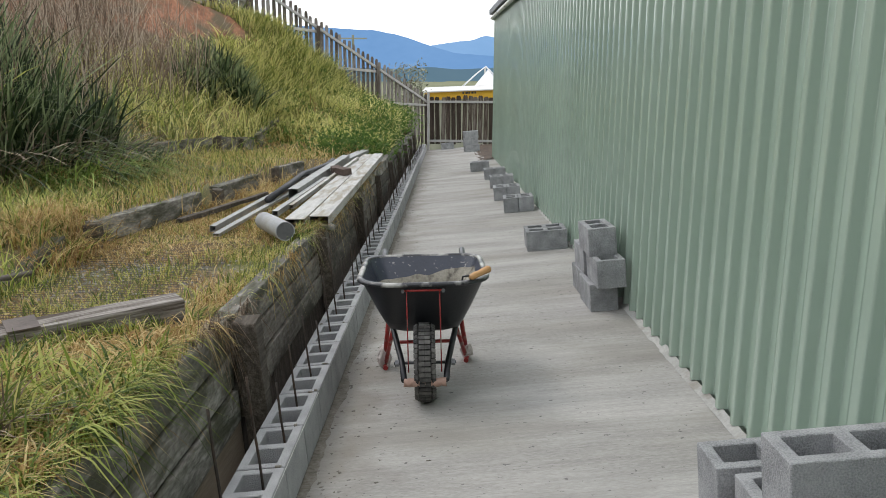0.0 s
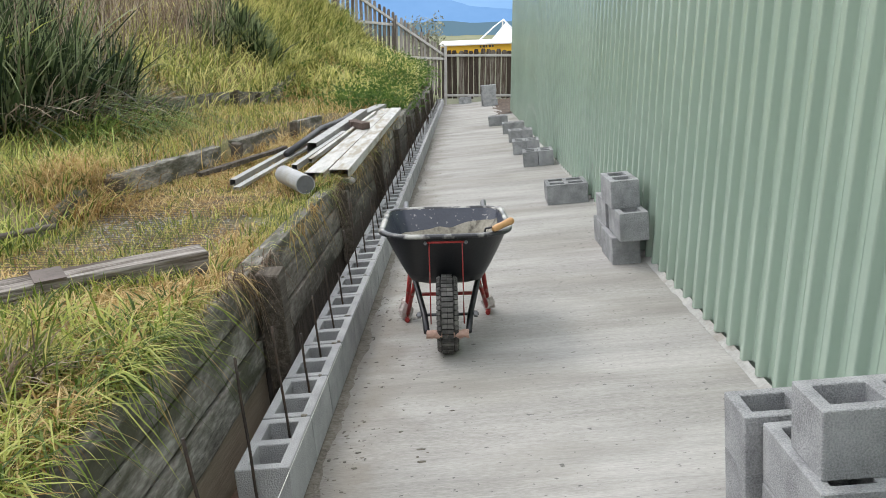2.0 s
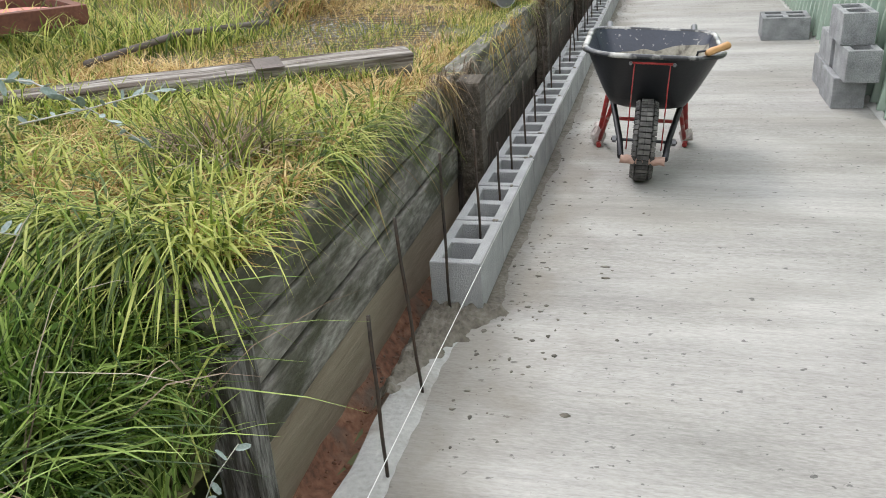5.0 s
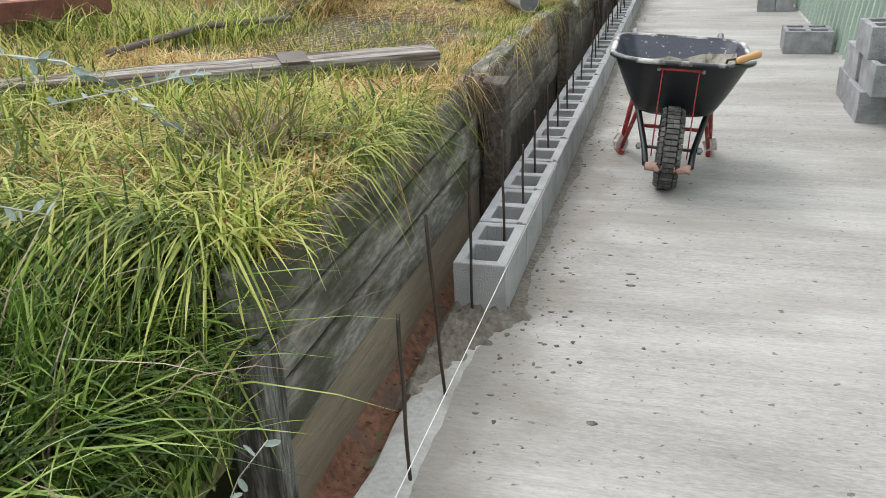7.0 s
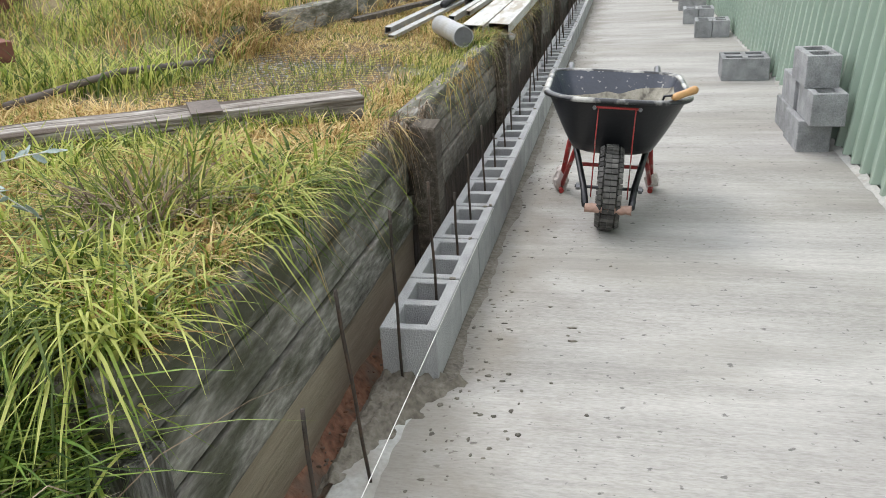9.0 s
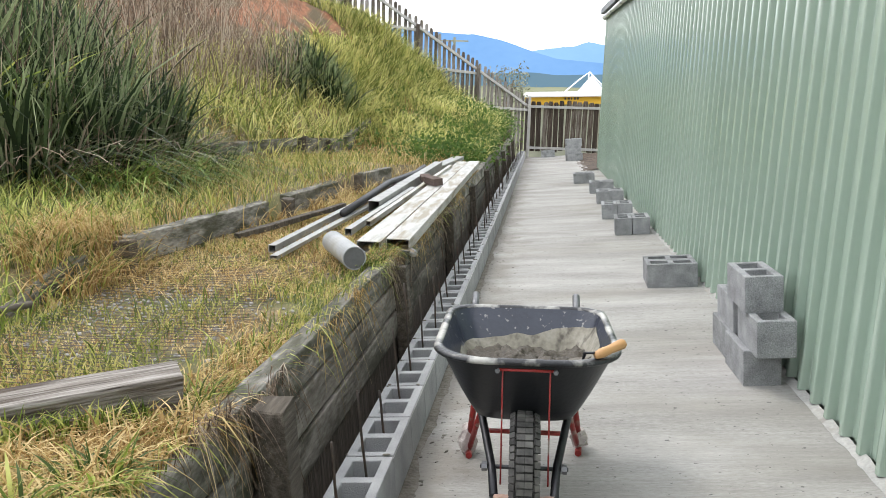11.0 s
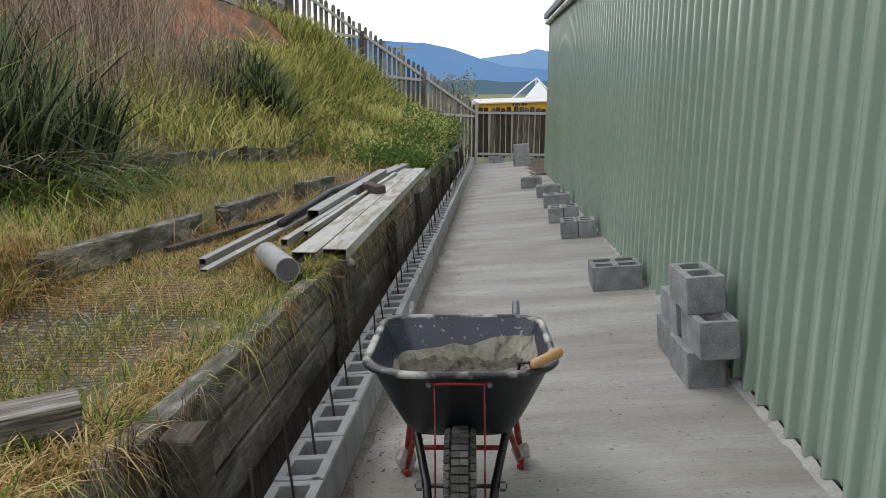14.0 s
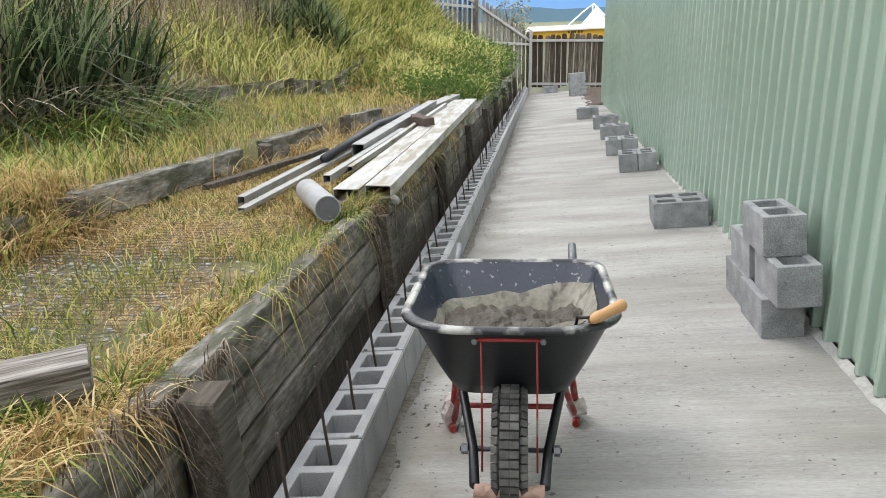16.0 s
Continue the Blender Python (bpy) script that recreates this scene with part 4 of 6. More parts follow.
def build_barrow():
    barrow = thing("wheelbarrow", on_slab(-0.108, 3.77, 0.0, 0, 4, 1.5), "black plastic builder's wheelbarrow splashed with cement, holding wet mortar", "wheelbarrow")
    bm = bmesh.new()
    loft(bm, [tray_ring(f) for f in (1.0, 0.8, 0.6, 0.4, 0.2, 0.06)] + [tray_ring(0.0, -0.03, -0.004)])
    bmesh.ops.recalc_face_normals(bm, faces=bm.faces)
    tray = part("tray", bm, M["black_plastic"], barrow, "black plastic tray", True)
    bm = bmesh.new()
    loft(bm, [tray_ring(f, -0.006, 0.006) for f in (1.0, 0.8, 0.6, 0.4, 0.2, 0.06)] + [tray_ring(0.0, -0.036, 0.004)])
    bmesh.ops.reverse_faces(bm, faces=bm.faces)
    part("lining", bm, M["inner_tray"], tray, "inside of the tray smeared with dried cement", True)
    # dried cement clinging to the lower walls
    CEMENT = []
    for j in range(21):
        ring = tray_ring(j / 20, -0.009, 0.006)
        base = tray_ring(0.5, -0.009, 0.006)
        row = []
        for a, b, p, q in zip(ring, ring[1:] + ring[:1], base, base[1:] + base[:1]):
            m = max(1, min(24, int((q - p).length / 0.014)))
            row += [a.lerp(b, i / m) for i in range(m)]
        CEMENT.append(row)
    bm = bmesh.new()
    rings = []
    for k in range(7):
        row = []
        low = CEMENT[0]
        for i in range(len(low)):
            a = low[i]
            top = 0.62 + 0.1 * noise.noise(Vector((a.x * 5, a.y * 5, 1))) + 0.05 * noise.noise(Vector((a.x * 19, a.y * 19, 4))) + 0.22 * float(smooth(0.0, 0.2, a.x)) * float(smooth(0.1, 0.4, a.y))
            f = 0.3 + (min(0.97, max(0.36, top)) - 0.3) * k / 6
            g = f * 20
            j = min(19, int(g))
            row.append(CEMENT[j][i].lerp(CEMENT[j + 1][i], g - j))
        rings.append(row)
    loft(bm, rings, False)
    bmesh.ops.recalc_face_normals(bm, faces=bm.faces)
    bmesh.ops.reverse_faces(bm, faces=bm.faces)
    part("dried_cement", bm, M["dried"], tray, "pale dried cement on the inside walls", True)
    # rolled rim
    bm = bmesh.new()
    loft(bm, [tray_ring(1.0, g, z) for g, z in ((-0.010, 0.0), (-0.008, 0.007), (0.004, 0.011), (0.016, 0.008), (0.021, 0.0), (0.018, -0.010), (0.004, -0.009), (-0.010, 0.0))], False)
    bmesh.ops.recalc_face_normals(bm, faces=bm.faces)
    part("rim", bm, M["splashed"], tray, "rolled rim crusted with pale cement", True)
    # wet mortar in the tray
    bm = bmesh.new()
    rings = []
    for k in range(22):
        s = 1 - k / 22
        ring = dense(tray_ring(0.5, -0.012))
        c = Vector((0.0, 0.3, 0.505))
        row = []
        for p in ring:
            q = c + (p - c) * s
            heap = 0.02 * (1 - s) + 0.035 * abs(noise.noise(Vector((q.x * 22, q.y * 22, 2)))) + 0.05 * noise.noise(Vector((q.x * 11, q.y * 11, 2))) * (1 - s * 0.6) + 0.05 * max(0, noise.noise(Vector((q.x * 7 + 4, q.y * 7, 8))))
            row.append(Vector((q.x, q.y, p.z * s + 0.505 * (1 - s) - 0.01 + heap)))
        rings.append(row)
    loft(bm, rings)
    bmesh.ops.recalc_face_normals(bm, faces=bm.faces)
    new_heap = mesh_of(bm, "wet_mortar", M["wet_mortar"], True)
    heap = new("wet_mortar", new_heap)
    heap.matrix_basis = barrow.matrix_basis.copy()
    tagged(heap, "wet grey mortar heaped in the barrow tray", "mortar")
    # wheel: tyre with chunky tread, rim, hub
    wheel = part("wheel", tubed([(-0.045, 0, 0), (0.045, 0, 0)], 0.03, 16), M["dark_steel"], barrow, "", True, pose(0, 0, 0.203))
    bm = bmesh.new()
    R0, r0, n, m = 0.148, 0.047, 44, 14
    ring = []
    for i in range(n):
        a = 2 * math.pi * i / n
        row = []
        for k in range(m):
            b = 2 * math.pi * k / m
            cx, cr = math.sin(b), math.cos(b)
            cx, cr = math.copysign(abs(cx) ** 0.75, cx) * r0, math.copysign(abs(cr) ** 0.75, cr) * r0
            row.append(bm.verts.new((cx, (R0 + cr) * math.cos(a), (R0 + cr) * math.sin(a))))
        ring.append(row)
    for i in range(n):
        for k in range(m):
            bm.faces.new((ring[i][k], ring[(i + 1) % n][k], ring[(i + 1) % n][(k + 1) % m], ring[i][(k + 1) % m]))
    bmesh.ops.recalc_face_normals(bm, faces=bm.faces)
    tyre = part("tyre", bm, M["tyre"], wheel, "black rubber tyre grey with dust", True)
    bm = bmesh.new()
    for i in range(46):
        for col in range(4):
            a = 2 * math.pi * (i + (0.5 if col in (1, 2) else 0.0)) / 46
            inner = col in (1, 2)
            w = 0.027 if inner else 0.021
            x = math.copysign(0.0145 if inner else 0.0405, col - 1.5)
            rad = 0.1935 if inner else 0.184
            vs = box(bm, x - w / 2, x + w / 2, -0.0105, 0.0105, rad, rad + 0.010)
            if not inner:
                bmesh.ops.rotate(bm, verts=vs, cent=(x, 0, rad), matrix=Matrix.Rotation(math.copysign(0.55, x), 3, "Y"))
            bmesh.ops.rotate(bm, verts=vs, cent=(0, 0, 0), matrix=Matrix.Rotation(a, 3, "X"))
    part("tread", bm, M["tread"], wheel, "dusty grey tread blocks")
    bm = bmesh.new()
    for x in (-0.034, 0.034):
        tube(bm, [(x - 0.004, 0, 0), (x + 0.004, 0, 0)], 0.108, 28)
    part("rim", bm, M["dark_steel"], wheel, "", True)
    part("axle", tubed([(-0.16, 0, 0.2), (0.16, 0, 0.2)], 0.008, 10), M["dark_steel"], barrow, "", True)
    for s in (-1, 1):
        part("axle_nut", tubed([(s * 0.135, 0, 0.2), (s * 0.155, 0, 0.2)], 0.018, 6), M["grip"], barrow, "bright nut")
        # main tube: from the guard, past the axle, under the tray and out to the grip
        part("frame_tube", tubed([(s * 0.105, -0.15, 0.16), (s * 0.118, 0.0, 0.2), (s * 0.165, 0.2, 0.318), (s * 0.2, 0.5, 0.36), (s * 0.235, 0.8, 0.47), (s * 0.245, 1.08, 0.565)], 0.0155, 12), M["dark_steel"], barrow, "", True)
        part("grip", tubed([(s * 0.242, 0.98, 0.531), (s * 0.246, 1.12, 0.58)], 0.018, 14), M["grip"], barrow, "smooth grey grip", True)
        leg = part("leg", tubed([(s * 0.20, 0.5, 0.35), (s * 0.245, 0.60, 0.02 + s * 0.017)], 0.014, 10), M["red_paint"], barrow, "red painted leg", True)
        part("leg_brace", tubed([(s * 0.17, 0.3, 0.31), (s * 0.235, 0.57, 0.03 + s * 0.017)], 0.012, 10), M["red_paint"], barrow, "red painted brace", True)
        bm = tubed([(s * 0.235, 0.52, 0.014 + s * 0.017), (s * 0.25, 0.68, 0.014 + s * 0.017)], 0.014, 10)
        part("foot", bm, M["red_paint"], barrow)
        bm = bmesh.new()
        bmesh.ops.create_icosphere(bm, subdivisions=3, radius=0.05)
        for v in bm.verts:
            q = noise.noise_vector(v.co * 30 + Vector((s * 5, 0, 0)))
            v.co = Vector((s * 0.243 + v.co.x * 0.8, 0.59 + v.co.y * 0.9, 0.055 + v.co.z * (1.5 if s < 0 else 0.9))) + q * 0.018
            v.co.z = max(v.co.z, 0.002) + s * 0.017
        part("plastic_wrap", bm, M["wrap"], barrow, "dirty plastic film wound round the foot")
        # thin red stays from the front of the tray to the guard
        part("stay", tubed([(s * 0.082, -0.095, 0.60), (s * 0.083, -0.07, 0.45), (s * 0.083, -0.12, 0.19)], 0.003, 8), M["red_paint"], barrow, "thin red stay", True)
        part("stay_bolt", tubed([(s * 0.1, -0.118, 0.605), (s * 0.1, -0.104, 0.605)], 0.009, 6), M["grip"], barrow)
    part("stay_top", tubed([(-0.105, -0.1, 0.605), (0.105, -0.1, 0.605)], 0.0055, 8), M["red_paint"], barrow, "red bar under the front of the rim", True)
    part("cross_bar", tubed([(-0.16, 0.22, 0.245), (0.16, 0.22, 0.245)], 0.01, 8), M["red_paint"], barrow, "red cross bar", True)
    bm = bmesh.new()
    n = 26
    tube(bm, [(-0.105 + 0.21 * k / n, -0.17, 0.155) for k in range(n + 1)], 0.021, 12)
    for v in bm.verts:
        v.co += noise.noise_vector(v.co * 45) * 0.006
    part("guard_bar", bm, M["card"], barrow, "front bar wound in dirty reddish wrapping", True)
    return barrow


build_barrow()
# trowel resting on the barrow's rim
trowel = thing("trowel", on_slab(0.172, 3.70, 0.640, 0, -12, 30), "brick trowel with a turned wooden handle resting on the barrow rim", "trowel")
bm = bmesh.new()
prof = [(0.0, 0.010), (0.01, 0.015), (0.03, 0.018), (0.06, 0.016), (0.09, 0.018), (0.115, 0.019), (0.125, 0.013), (0.128, 0.003)]
rings = [[bm.verts.new((x, r * math.cos(2 * math.pi * k / 14), r * math.sin(2 * math.pi * k / 14))) for k in range(14)] for x, r in prof]
for a, b in zip(rings, rings[1:]):
    for k in range(14):
        bm.faces.new((a[k], a[(k + 1) % 14], b[(k + 1) % 14], b[k]))
bm.faces.new(rings[0][::-1])
bm.faces.new(rings[-1])
part("handle", bm, M["pine_handle"], trowel, "turned pale wooden handle", True)
part("shank", tubed([(0.0, 0, 0), (-0.05, 0, 0.0), (-0.075, 0, -0.03), (-0.1, 0, -0.035)], 0.005, 8), M["dark_steel"], trowel, "", True, pose(0, 0, 0.012, 0, -10, -78))
bm = bmesh.new()
vs = [bm.verts.new(p) for p in ((-0.085, -0.05, -0.036), (-0.085, 0.05, -0.036), (-0.19, 0.055, -0.045), (-0.29, 0, -0.055), (-0.19, -0.055, -0.045))]
f = bm.faces.new(vs)
made = bmesh.ops.extrude_face_region(bm, geom=[f])["geom"]
for q in made:
    if isinstance(q, bmesh.types.BMVert):
        q.co.z -= 0.003
bmesh.ops.recalc_face_normals(bm, faces=bm.faces)
part("blade", bm, M["mortar"], trowel, "steel blade caked with mortar", m=pose(0, 0, 0.012, 0, -10, -78))


# ---- steel and pipes lying on the terrace ----
def aim(a, b, roll=0):
    """A pose at a whose y axis points to b."""
    a, b = Vector(a), Vector(b)
    return Matrix.Translation(a) @ (b - a).to_track_quat("Y", "Z").to_matrix().to_4x4() @ pose(0, 0, 0, 0, roll, 0)


def rest(x, y, lift=0.0):
    return S(x, y, float(land_z([x], [y])[0]) + lift)


PILE = "steel sections piled on the terrace"


def section(w, h, t, a, b, mat, label, name="steel_tube", roll=0):
    bm = hollow(bmesh.new(), w, h, t, (Vector(b) - Vector(a)).length)
    return solo(name, bm, mat, aim(a, b, roll), label, "steel tube", PILE)


section(0.152, 0.076, 0.005, S(-1.13, 5.98, 0.635), S(-1.20, 12.75, 0.68), M["galv"], "long pale galvanised rectangular steel tube lying on the grass")
section(0.152, 0.076, 0.005, S(-0.945, 6.02, 0.635), S(-1.025, 12.7, 0.68), M["galv"], "long pale galvanised rectangular steel tube lying near the terrace edge")
section(0.05, 0.05, 0.004, S(-1.76, 5.95, 0.67), S(-1.60, 11.4, 0.73), M["galv_in"], "thin galvanised channel lying in dry grass")
section(0.05, 0.025, 0.003, S(-1.68, 5.75, 0.66), S(-1.52, 9.0, 0.71), M["galv_in"], "thin galvanised channel lying in dry grass")
section(0.1, 0.1, 0.004, S(-1.47, 7.75, 0.68), S(-1.42, 11.7, 0.74), M["galv_in"], "short square steel tube lying in the pile")
section(0.04, 0.04, 0.003, S(-1.33, 6.9, 0.68), S(-1.24, 11.6, 0.755), M["galv"], "slim square steel tube lying across the pile")
section(0.05, 0.05, 0.003, S(-1.40, 6.55, 0.67), S(-1.36, 9.2, 0.70), M["galv_in"], "short dull steel tube in the pile")
section(0.15, 0.05, 0.004, S(-1.62, 9.5, 0.72), S(-1.30, 13.2, 0.76), M["galv_in"], "flat steel section at the back of the pile")
solo("poly_pipe", tubed([S(-1.62, 7.3, 0.74), S(-1.60, 8.2, 0.78), S(-1.63, 9.3, 0.80), S(-1.55, 10.6, 0.79), S(-1.6, 11.6, 0.79)], 0.032, 14), M["black_poly"], Matrix(), "length of black poly pipe on the steel pile", "pipe", PILE, smooth=True)
# grey plastic pipe with an open end
bm = bmesh.new()
for r, flip in ((0.07, False), (0.064, True)):
    rings = [[bm.verts.new((r * math.cos(2 * math.pi * k / 28), y, r * math.sin(2 * math.pi * k / 28))) for k in range(28)] for y in (0, 0.62)]
    for k in range(28):
        f = (rings[0][k], rings[0][(k + 1) % 28], rings[1][(k + 1) % 28], rings[1][k])
        bm.faces.new(f if flip else f[::-1])
    if flip:
        for y in (0, 1):
            for k in range(28):
                bm.faces.new((outer[y][k], outer[y][(k + 1) % 28], rings[y][(k + 1) % 28], rings[y][k]))
    outer = rings
bmesh.ops.recalc_face_normals(bm, faces=bm.faces)
drain = thing("plastic_pipe", aim(S(-1.10, 5.50, 0.69), S(-1.40, 6.10, 0.71)), "short capped grey plastic drain pipe lying in the grass", "pipe")
part("shell", bm, M["grey_pvc"], drain)
part("end_cap", tubed([(0, 0.006, 0), (0, 0.02, 0)], 0.063, 28), M["grip"], drain, "dull dark grey end cap")
solo("plastic_pipe", tubed([S(-0.845, 6.04, 0.61), S(-1.0, 6.4, 0.605)], 0.026, 14), M["grey_pvc"], Matrix(), "thin grey pipe stub poking from under the steel", "pipe", smooth=True)
solo("brick", boxed(-0.115, 0.115, -0.055, 0.055, 0, 0.076, bevel=0.006), M["brick"], aim(S(-1.17, 9.4, 0.745), S(-0.95, 9.55, 0.75)), "brown clay brick lying on the steel tubes", "brick")
solo("brick", boxed(-0.115, 0.115, -0.055, 0.055, 0, 0.076, bevel=0.006), M["brick"], aim(S(-1.3, 9.75, 0.745), S(-1.1, 9.8, 0.75)), "brown clay brick lying on the steel tubes", "brick")

# fallen beam, its stub, the rod and the rusty frame
bm = rough_timber(2.2, 0.16, 0.16, 77, cuts=22, wobble=0.012)
solo("timber_beam", bm, M["grey_beam"], aim(S(-1.135, 3.30, 0.615), S(-2.95, 2.07, 0.645)), "split silver-grey timber beam lying on the grass", "beam")
bm = bmesh.new()
box(bm, -0.088, 0.092, -0.06, 0.06, 0.162, 0.167)
box(bm, 0.086, 0.092, -0.06, 0.06, -0.05, 0.167)
solo("steel_strap", bm, M["rust_rod"], aim(S(-1.66, 2.944, 0.624), S(-2.95, 2.07, 0.645)), "dark steel strap folded over the fallen beam", "strap")
solo("steel_rod", tubed([rest(-2.34, 4.33, 0.075), rest(-2.53, 3.69, 0.095), rest(-2.62, 3.0, 0.07)], 0.017, 10), M["rust_rod"], Matrix(), "brown weathered rod lying in the grass", "rod", smooth=True)
solo("timber_offcut", rough_timber(1.5, 0.06, 0.04, 79, wobble=0.014), M["dark_timber"], aim(S(-2.15, 6.35, 0.71), S(-1.75, 7.75, 0.73)), "dark rotten timber offcut in dry grass", "offcut")


def rusty_frame(m, label, disc):
    f = thing("rusty_grate", m, label, "grate")
    for x0, x1, y0, y1 in ((-0.5, 0.5, -0.3, -0.24), (-0.5, 0.5, 0.24, 0.3), (-0.5, -0.44, -0.24, 0.24), (0.44, 0.5, -0.24, 0.24), (-0.03, 0.03, -0.24, 0.24)):
        part("angle_bar", boxed(x0, x1, y0, y1, 0, 0.1, bevel=0.005), M["rust"], f)
    if disc:
        bm = tubed([(0.23, 0, 0.03), (0.23, 0, 0.06)], 0.19, 28)
        part("disc", bm, M["faded_red"], f, "faded red round cover")
        part("hub", tubed([(0.23, 0, 0.06), (0.23, 0, 0.066)], 0.022, 12), M["stone"], f, "pale hub")


rusty_frame(Matrix.Translation(rest(-3.5, 3.3, 0.09)) @ pose(0, 0, 0, -3, 0, 56), "brown rusty steel frame with a red disc lying in grass", True)
rusty_frame(Matrix.Translation(rest(-4.5, 4.7, 0.1)) @ pose(0, 0, 0, 5, 3, 20), "brown rusty steel frame lying askew in grass", False)


# ---- grass and weeds ----
RNG = np.random.default_rng(11)


def blades(name, base, height, width, lean, heading, mat, label, category, bend=0.5, parent=None):
    """Tapered, bending blades, one at each base point (world); all joined."""
    n = len(base)
    up = np.array([0, 0, 1.0])
    d = np.stack([np.cos(heading), np.sin(heading), np.zeros(n)], 1)
    turn = heading + np.pi / 2 + RNG.normal(0, 0.5, n)
    side = np.stack([np.cos(turn), np.sin(turn), np.zeros(n)], 1) * (width / 2)[:, None]
    h = height[:, None]
    ln = lean[:, None]
    v = np.empty((n, 9, 3))
    wave = RNG.normal(0, 0.2, (n, 1))
    for r, (s, wd) in enumerate(((0.0, 0.8), (0.34, 1.0), (0.62, 0.85), (0.85, 0.5), (1.0, 0.0))):
        p = base + up * (h * (s - bend * ln * s ** 2.3) - (0.02 if s == 0 else 0)) + d * (h * ln * s ** 1.7) + side / np.maximum(1e-4, width / 2)[:, None] * (h * wave * s * s)
        if r < 4:
            v[:, 2 * r], v[:, 2 * r + 1] = p - side * wd, p + side * wd
        else:
            v[:, 8] = p
    k = (np.arange(n) * 9)[:, None]
    quads = np.concatenate([k + [0, 1, 3, 2], k + [2, 3, 5, 4], k + [4, 5, 7, 6]], 0)
    tris = k + [6, 7, 8]
    me = bpy.data.meshes.new(name)
    me.vertices.add(n * 9)
    me.vertices.foreach_set("co", v.ravel())
    loops = np.concatenate([quads.ravel(), tris.ravel()]).astype(np.int32)
    starts = np.concatenate([np.arange(len(quads)) * 4, len(quads) * 4 + np.arange(n) * 3]).astype(np.int32)
    me.loops.add(len(loops))
    me.loops.foreach_set("vertex_index", loops)
    me.polygons.add(len(starts))
    me.polygons.foreach_set("loop_start", starts)
    me.update(calc_edges=True)
    me.validate()
    me.materials.append(mat)
    ob = new(name, me)
    return tagged(ob, label, category, kind="stuff")


def spread(n, x0, x1, y0, y1, near=0.0, clump=0.0, cscale=2.0, seed=0.0, lift=0.0, keep=None):
    """n points in a patch of the plan; near > 0 crowds them to low y; clump thins by noise."""
    x = RNG.uniform(x0, x1, n)
    y = y0 + (y1 - y0) * RNG.uniform(0, 1, n) ** (1 + near)
    if clump:
        q = np.array([noise.noise(Vector((a * cscale, b * cscale, seed))) for a, b in zip(x, y)])
        ok = q + RNG.normal(0, 0.15, n) > clump
        x, y = x[ok], y[ok]
    if keep is not None:
        ok = keep(x, y)
        x, y = x[ok], y[ok]
    return x, y


def sward(name, mat, xy, h, w, lean, label, category="grass", heading=None, bend=0.5):
    x, y = xy
    n = len(x)
    return blades(name, lay(x, y), RNG.uniform(h[0], h[1], n), RNG.uniform(w[0], w[1], n), RNG.uniform(lean[0], lean[1], n), RNG.uniform(0, 6.283, n) if heading is None else RNG.normal(heading[0], heading[1], n), mat, label, category, bend)


R2 = np.vectorize(row2)
R3 = np.vectorize(row3)
FX = np.vectorize(lambda y: fence_foot(y)[0])
on_first = lambda x, y: (x > R2(y) + 0.02) & (x < np.where(y > 3.3, -1.045, -1.0))
# first terrace: short mixed turf, greener towards the near end, straw in patches
sward("grass", M["straw"], spread(30000, -2.6, -1.0, 2.2, 13, 0.4, -0.05, 1.6, 2, keep=on_first), (0.02, 0.08), (0.003, 0.006), (0.4, 1.6), "dry straw-coloured cut grass on the terrace", bend=0.62)
sward("grass", M["grass"], spread(42000, -2.6, -1.0, 1.25, 14, 0.6, -0.02, 2.6, 8, keep=on_first), (0.03, 0.1), (0.003, 0.008), (0.2, 1.0), "short green grass on the terrace")
sward("grass", M["lush"], spread(2200, -2.5, -1.0, 2.2, 6, 0.4, 0.3, 2.4, 21, keep=on_first), (0.06, 0.15), (0.004, 0.008), (0.2, 0.9), "bright green tufts in the turf")
# lush near end, hanging over the wall
sward("grass", M["lush"], spread(13000, -3.4, -0.96, 1.24, 2.6, 0.3, 0.06, 3.6, 4), (0.05, 0.22), (0.004, 0.012), (0.2, 1.8), "long lush green grass at the end of the terrace")
sward("grass", M["straw"], spread(15000, -3.0, -0.97, 1.26, 3.3, 0.1, -0.15, 3.0, 14), (0.05, 0.17), (0.003, 0.007), (0.5, 1.4), "dry tangled grass at the end of the terrace", bend=0.65)
sward("grass", M["lush"], spread(500, -1.03, -0.97, 1.3, 2.4, 0.0, 0.12, 3.0, 91), (0.1, 0.3), (0.003, 0.007), (0.6, 1.5), "long grass leaning over the sleeper wall", heading=(0.0, 1.3), bend=0.75)
sward("grass", M["straw"], spread(1300, -1.06, -0.97, 1.3, 12.5, 0.4, 0.3, 2.0, 61), (0.06, 0.18), (0.002, 0.005), (0.9, 1.6), "dry grass hanging over the sleeper wall", heading=(0.0, 0.6), bend=0.95)
sward("grass", M["grass"], spread(1100, -1.06, -0.97, 1.3, 12.5, 0.3, 0.3, 2.2, 67), (0.06, 0.18), (0.003, 0.005), (0.8, 1.5), "green grass hanging over the sleeper wall", heading=(0.0, 0.6), bend=0.9)
sward("grass", M["rank"], spread(19000, -2.5, -1.14, -0.1, 1.22, -0.4, -0.3, 2.0, 5, keep=lambda x, y: x < -1.1 - 0.08 * (y > 0.6)), (0.2, 0.56), (0.005, 0.013), (0.15, 1.05), "tall rank green grass growing below the terrace end")
sward("grass", M["rank"], spread(2600, -1.5, -1.0, 0.1, 1.2), (0.12, 0.34), (0.004, 0.010), (0.2, 1.0), "green grass at the foot of the corner post", heading=(3.6, 1.2))
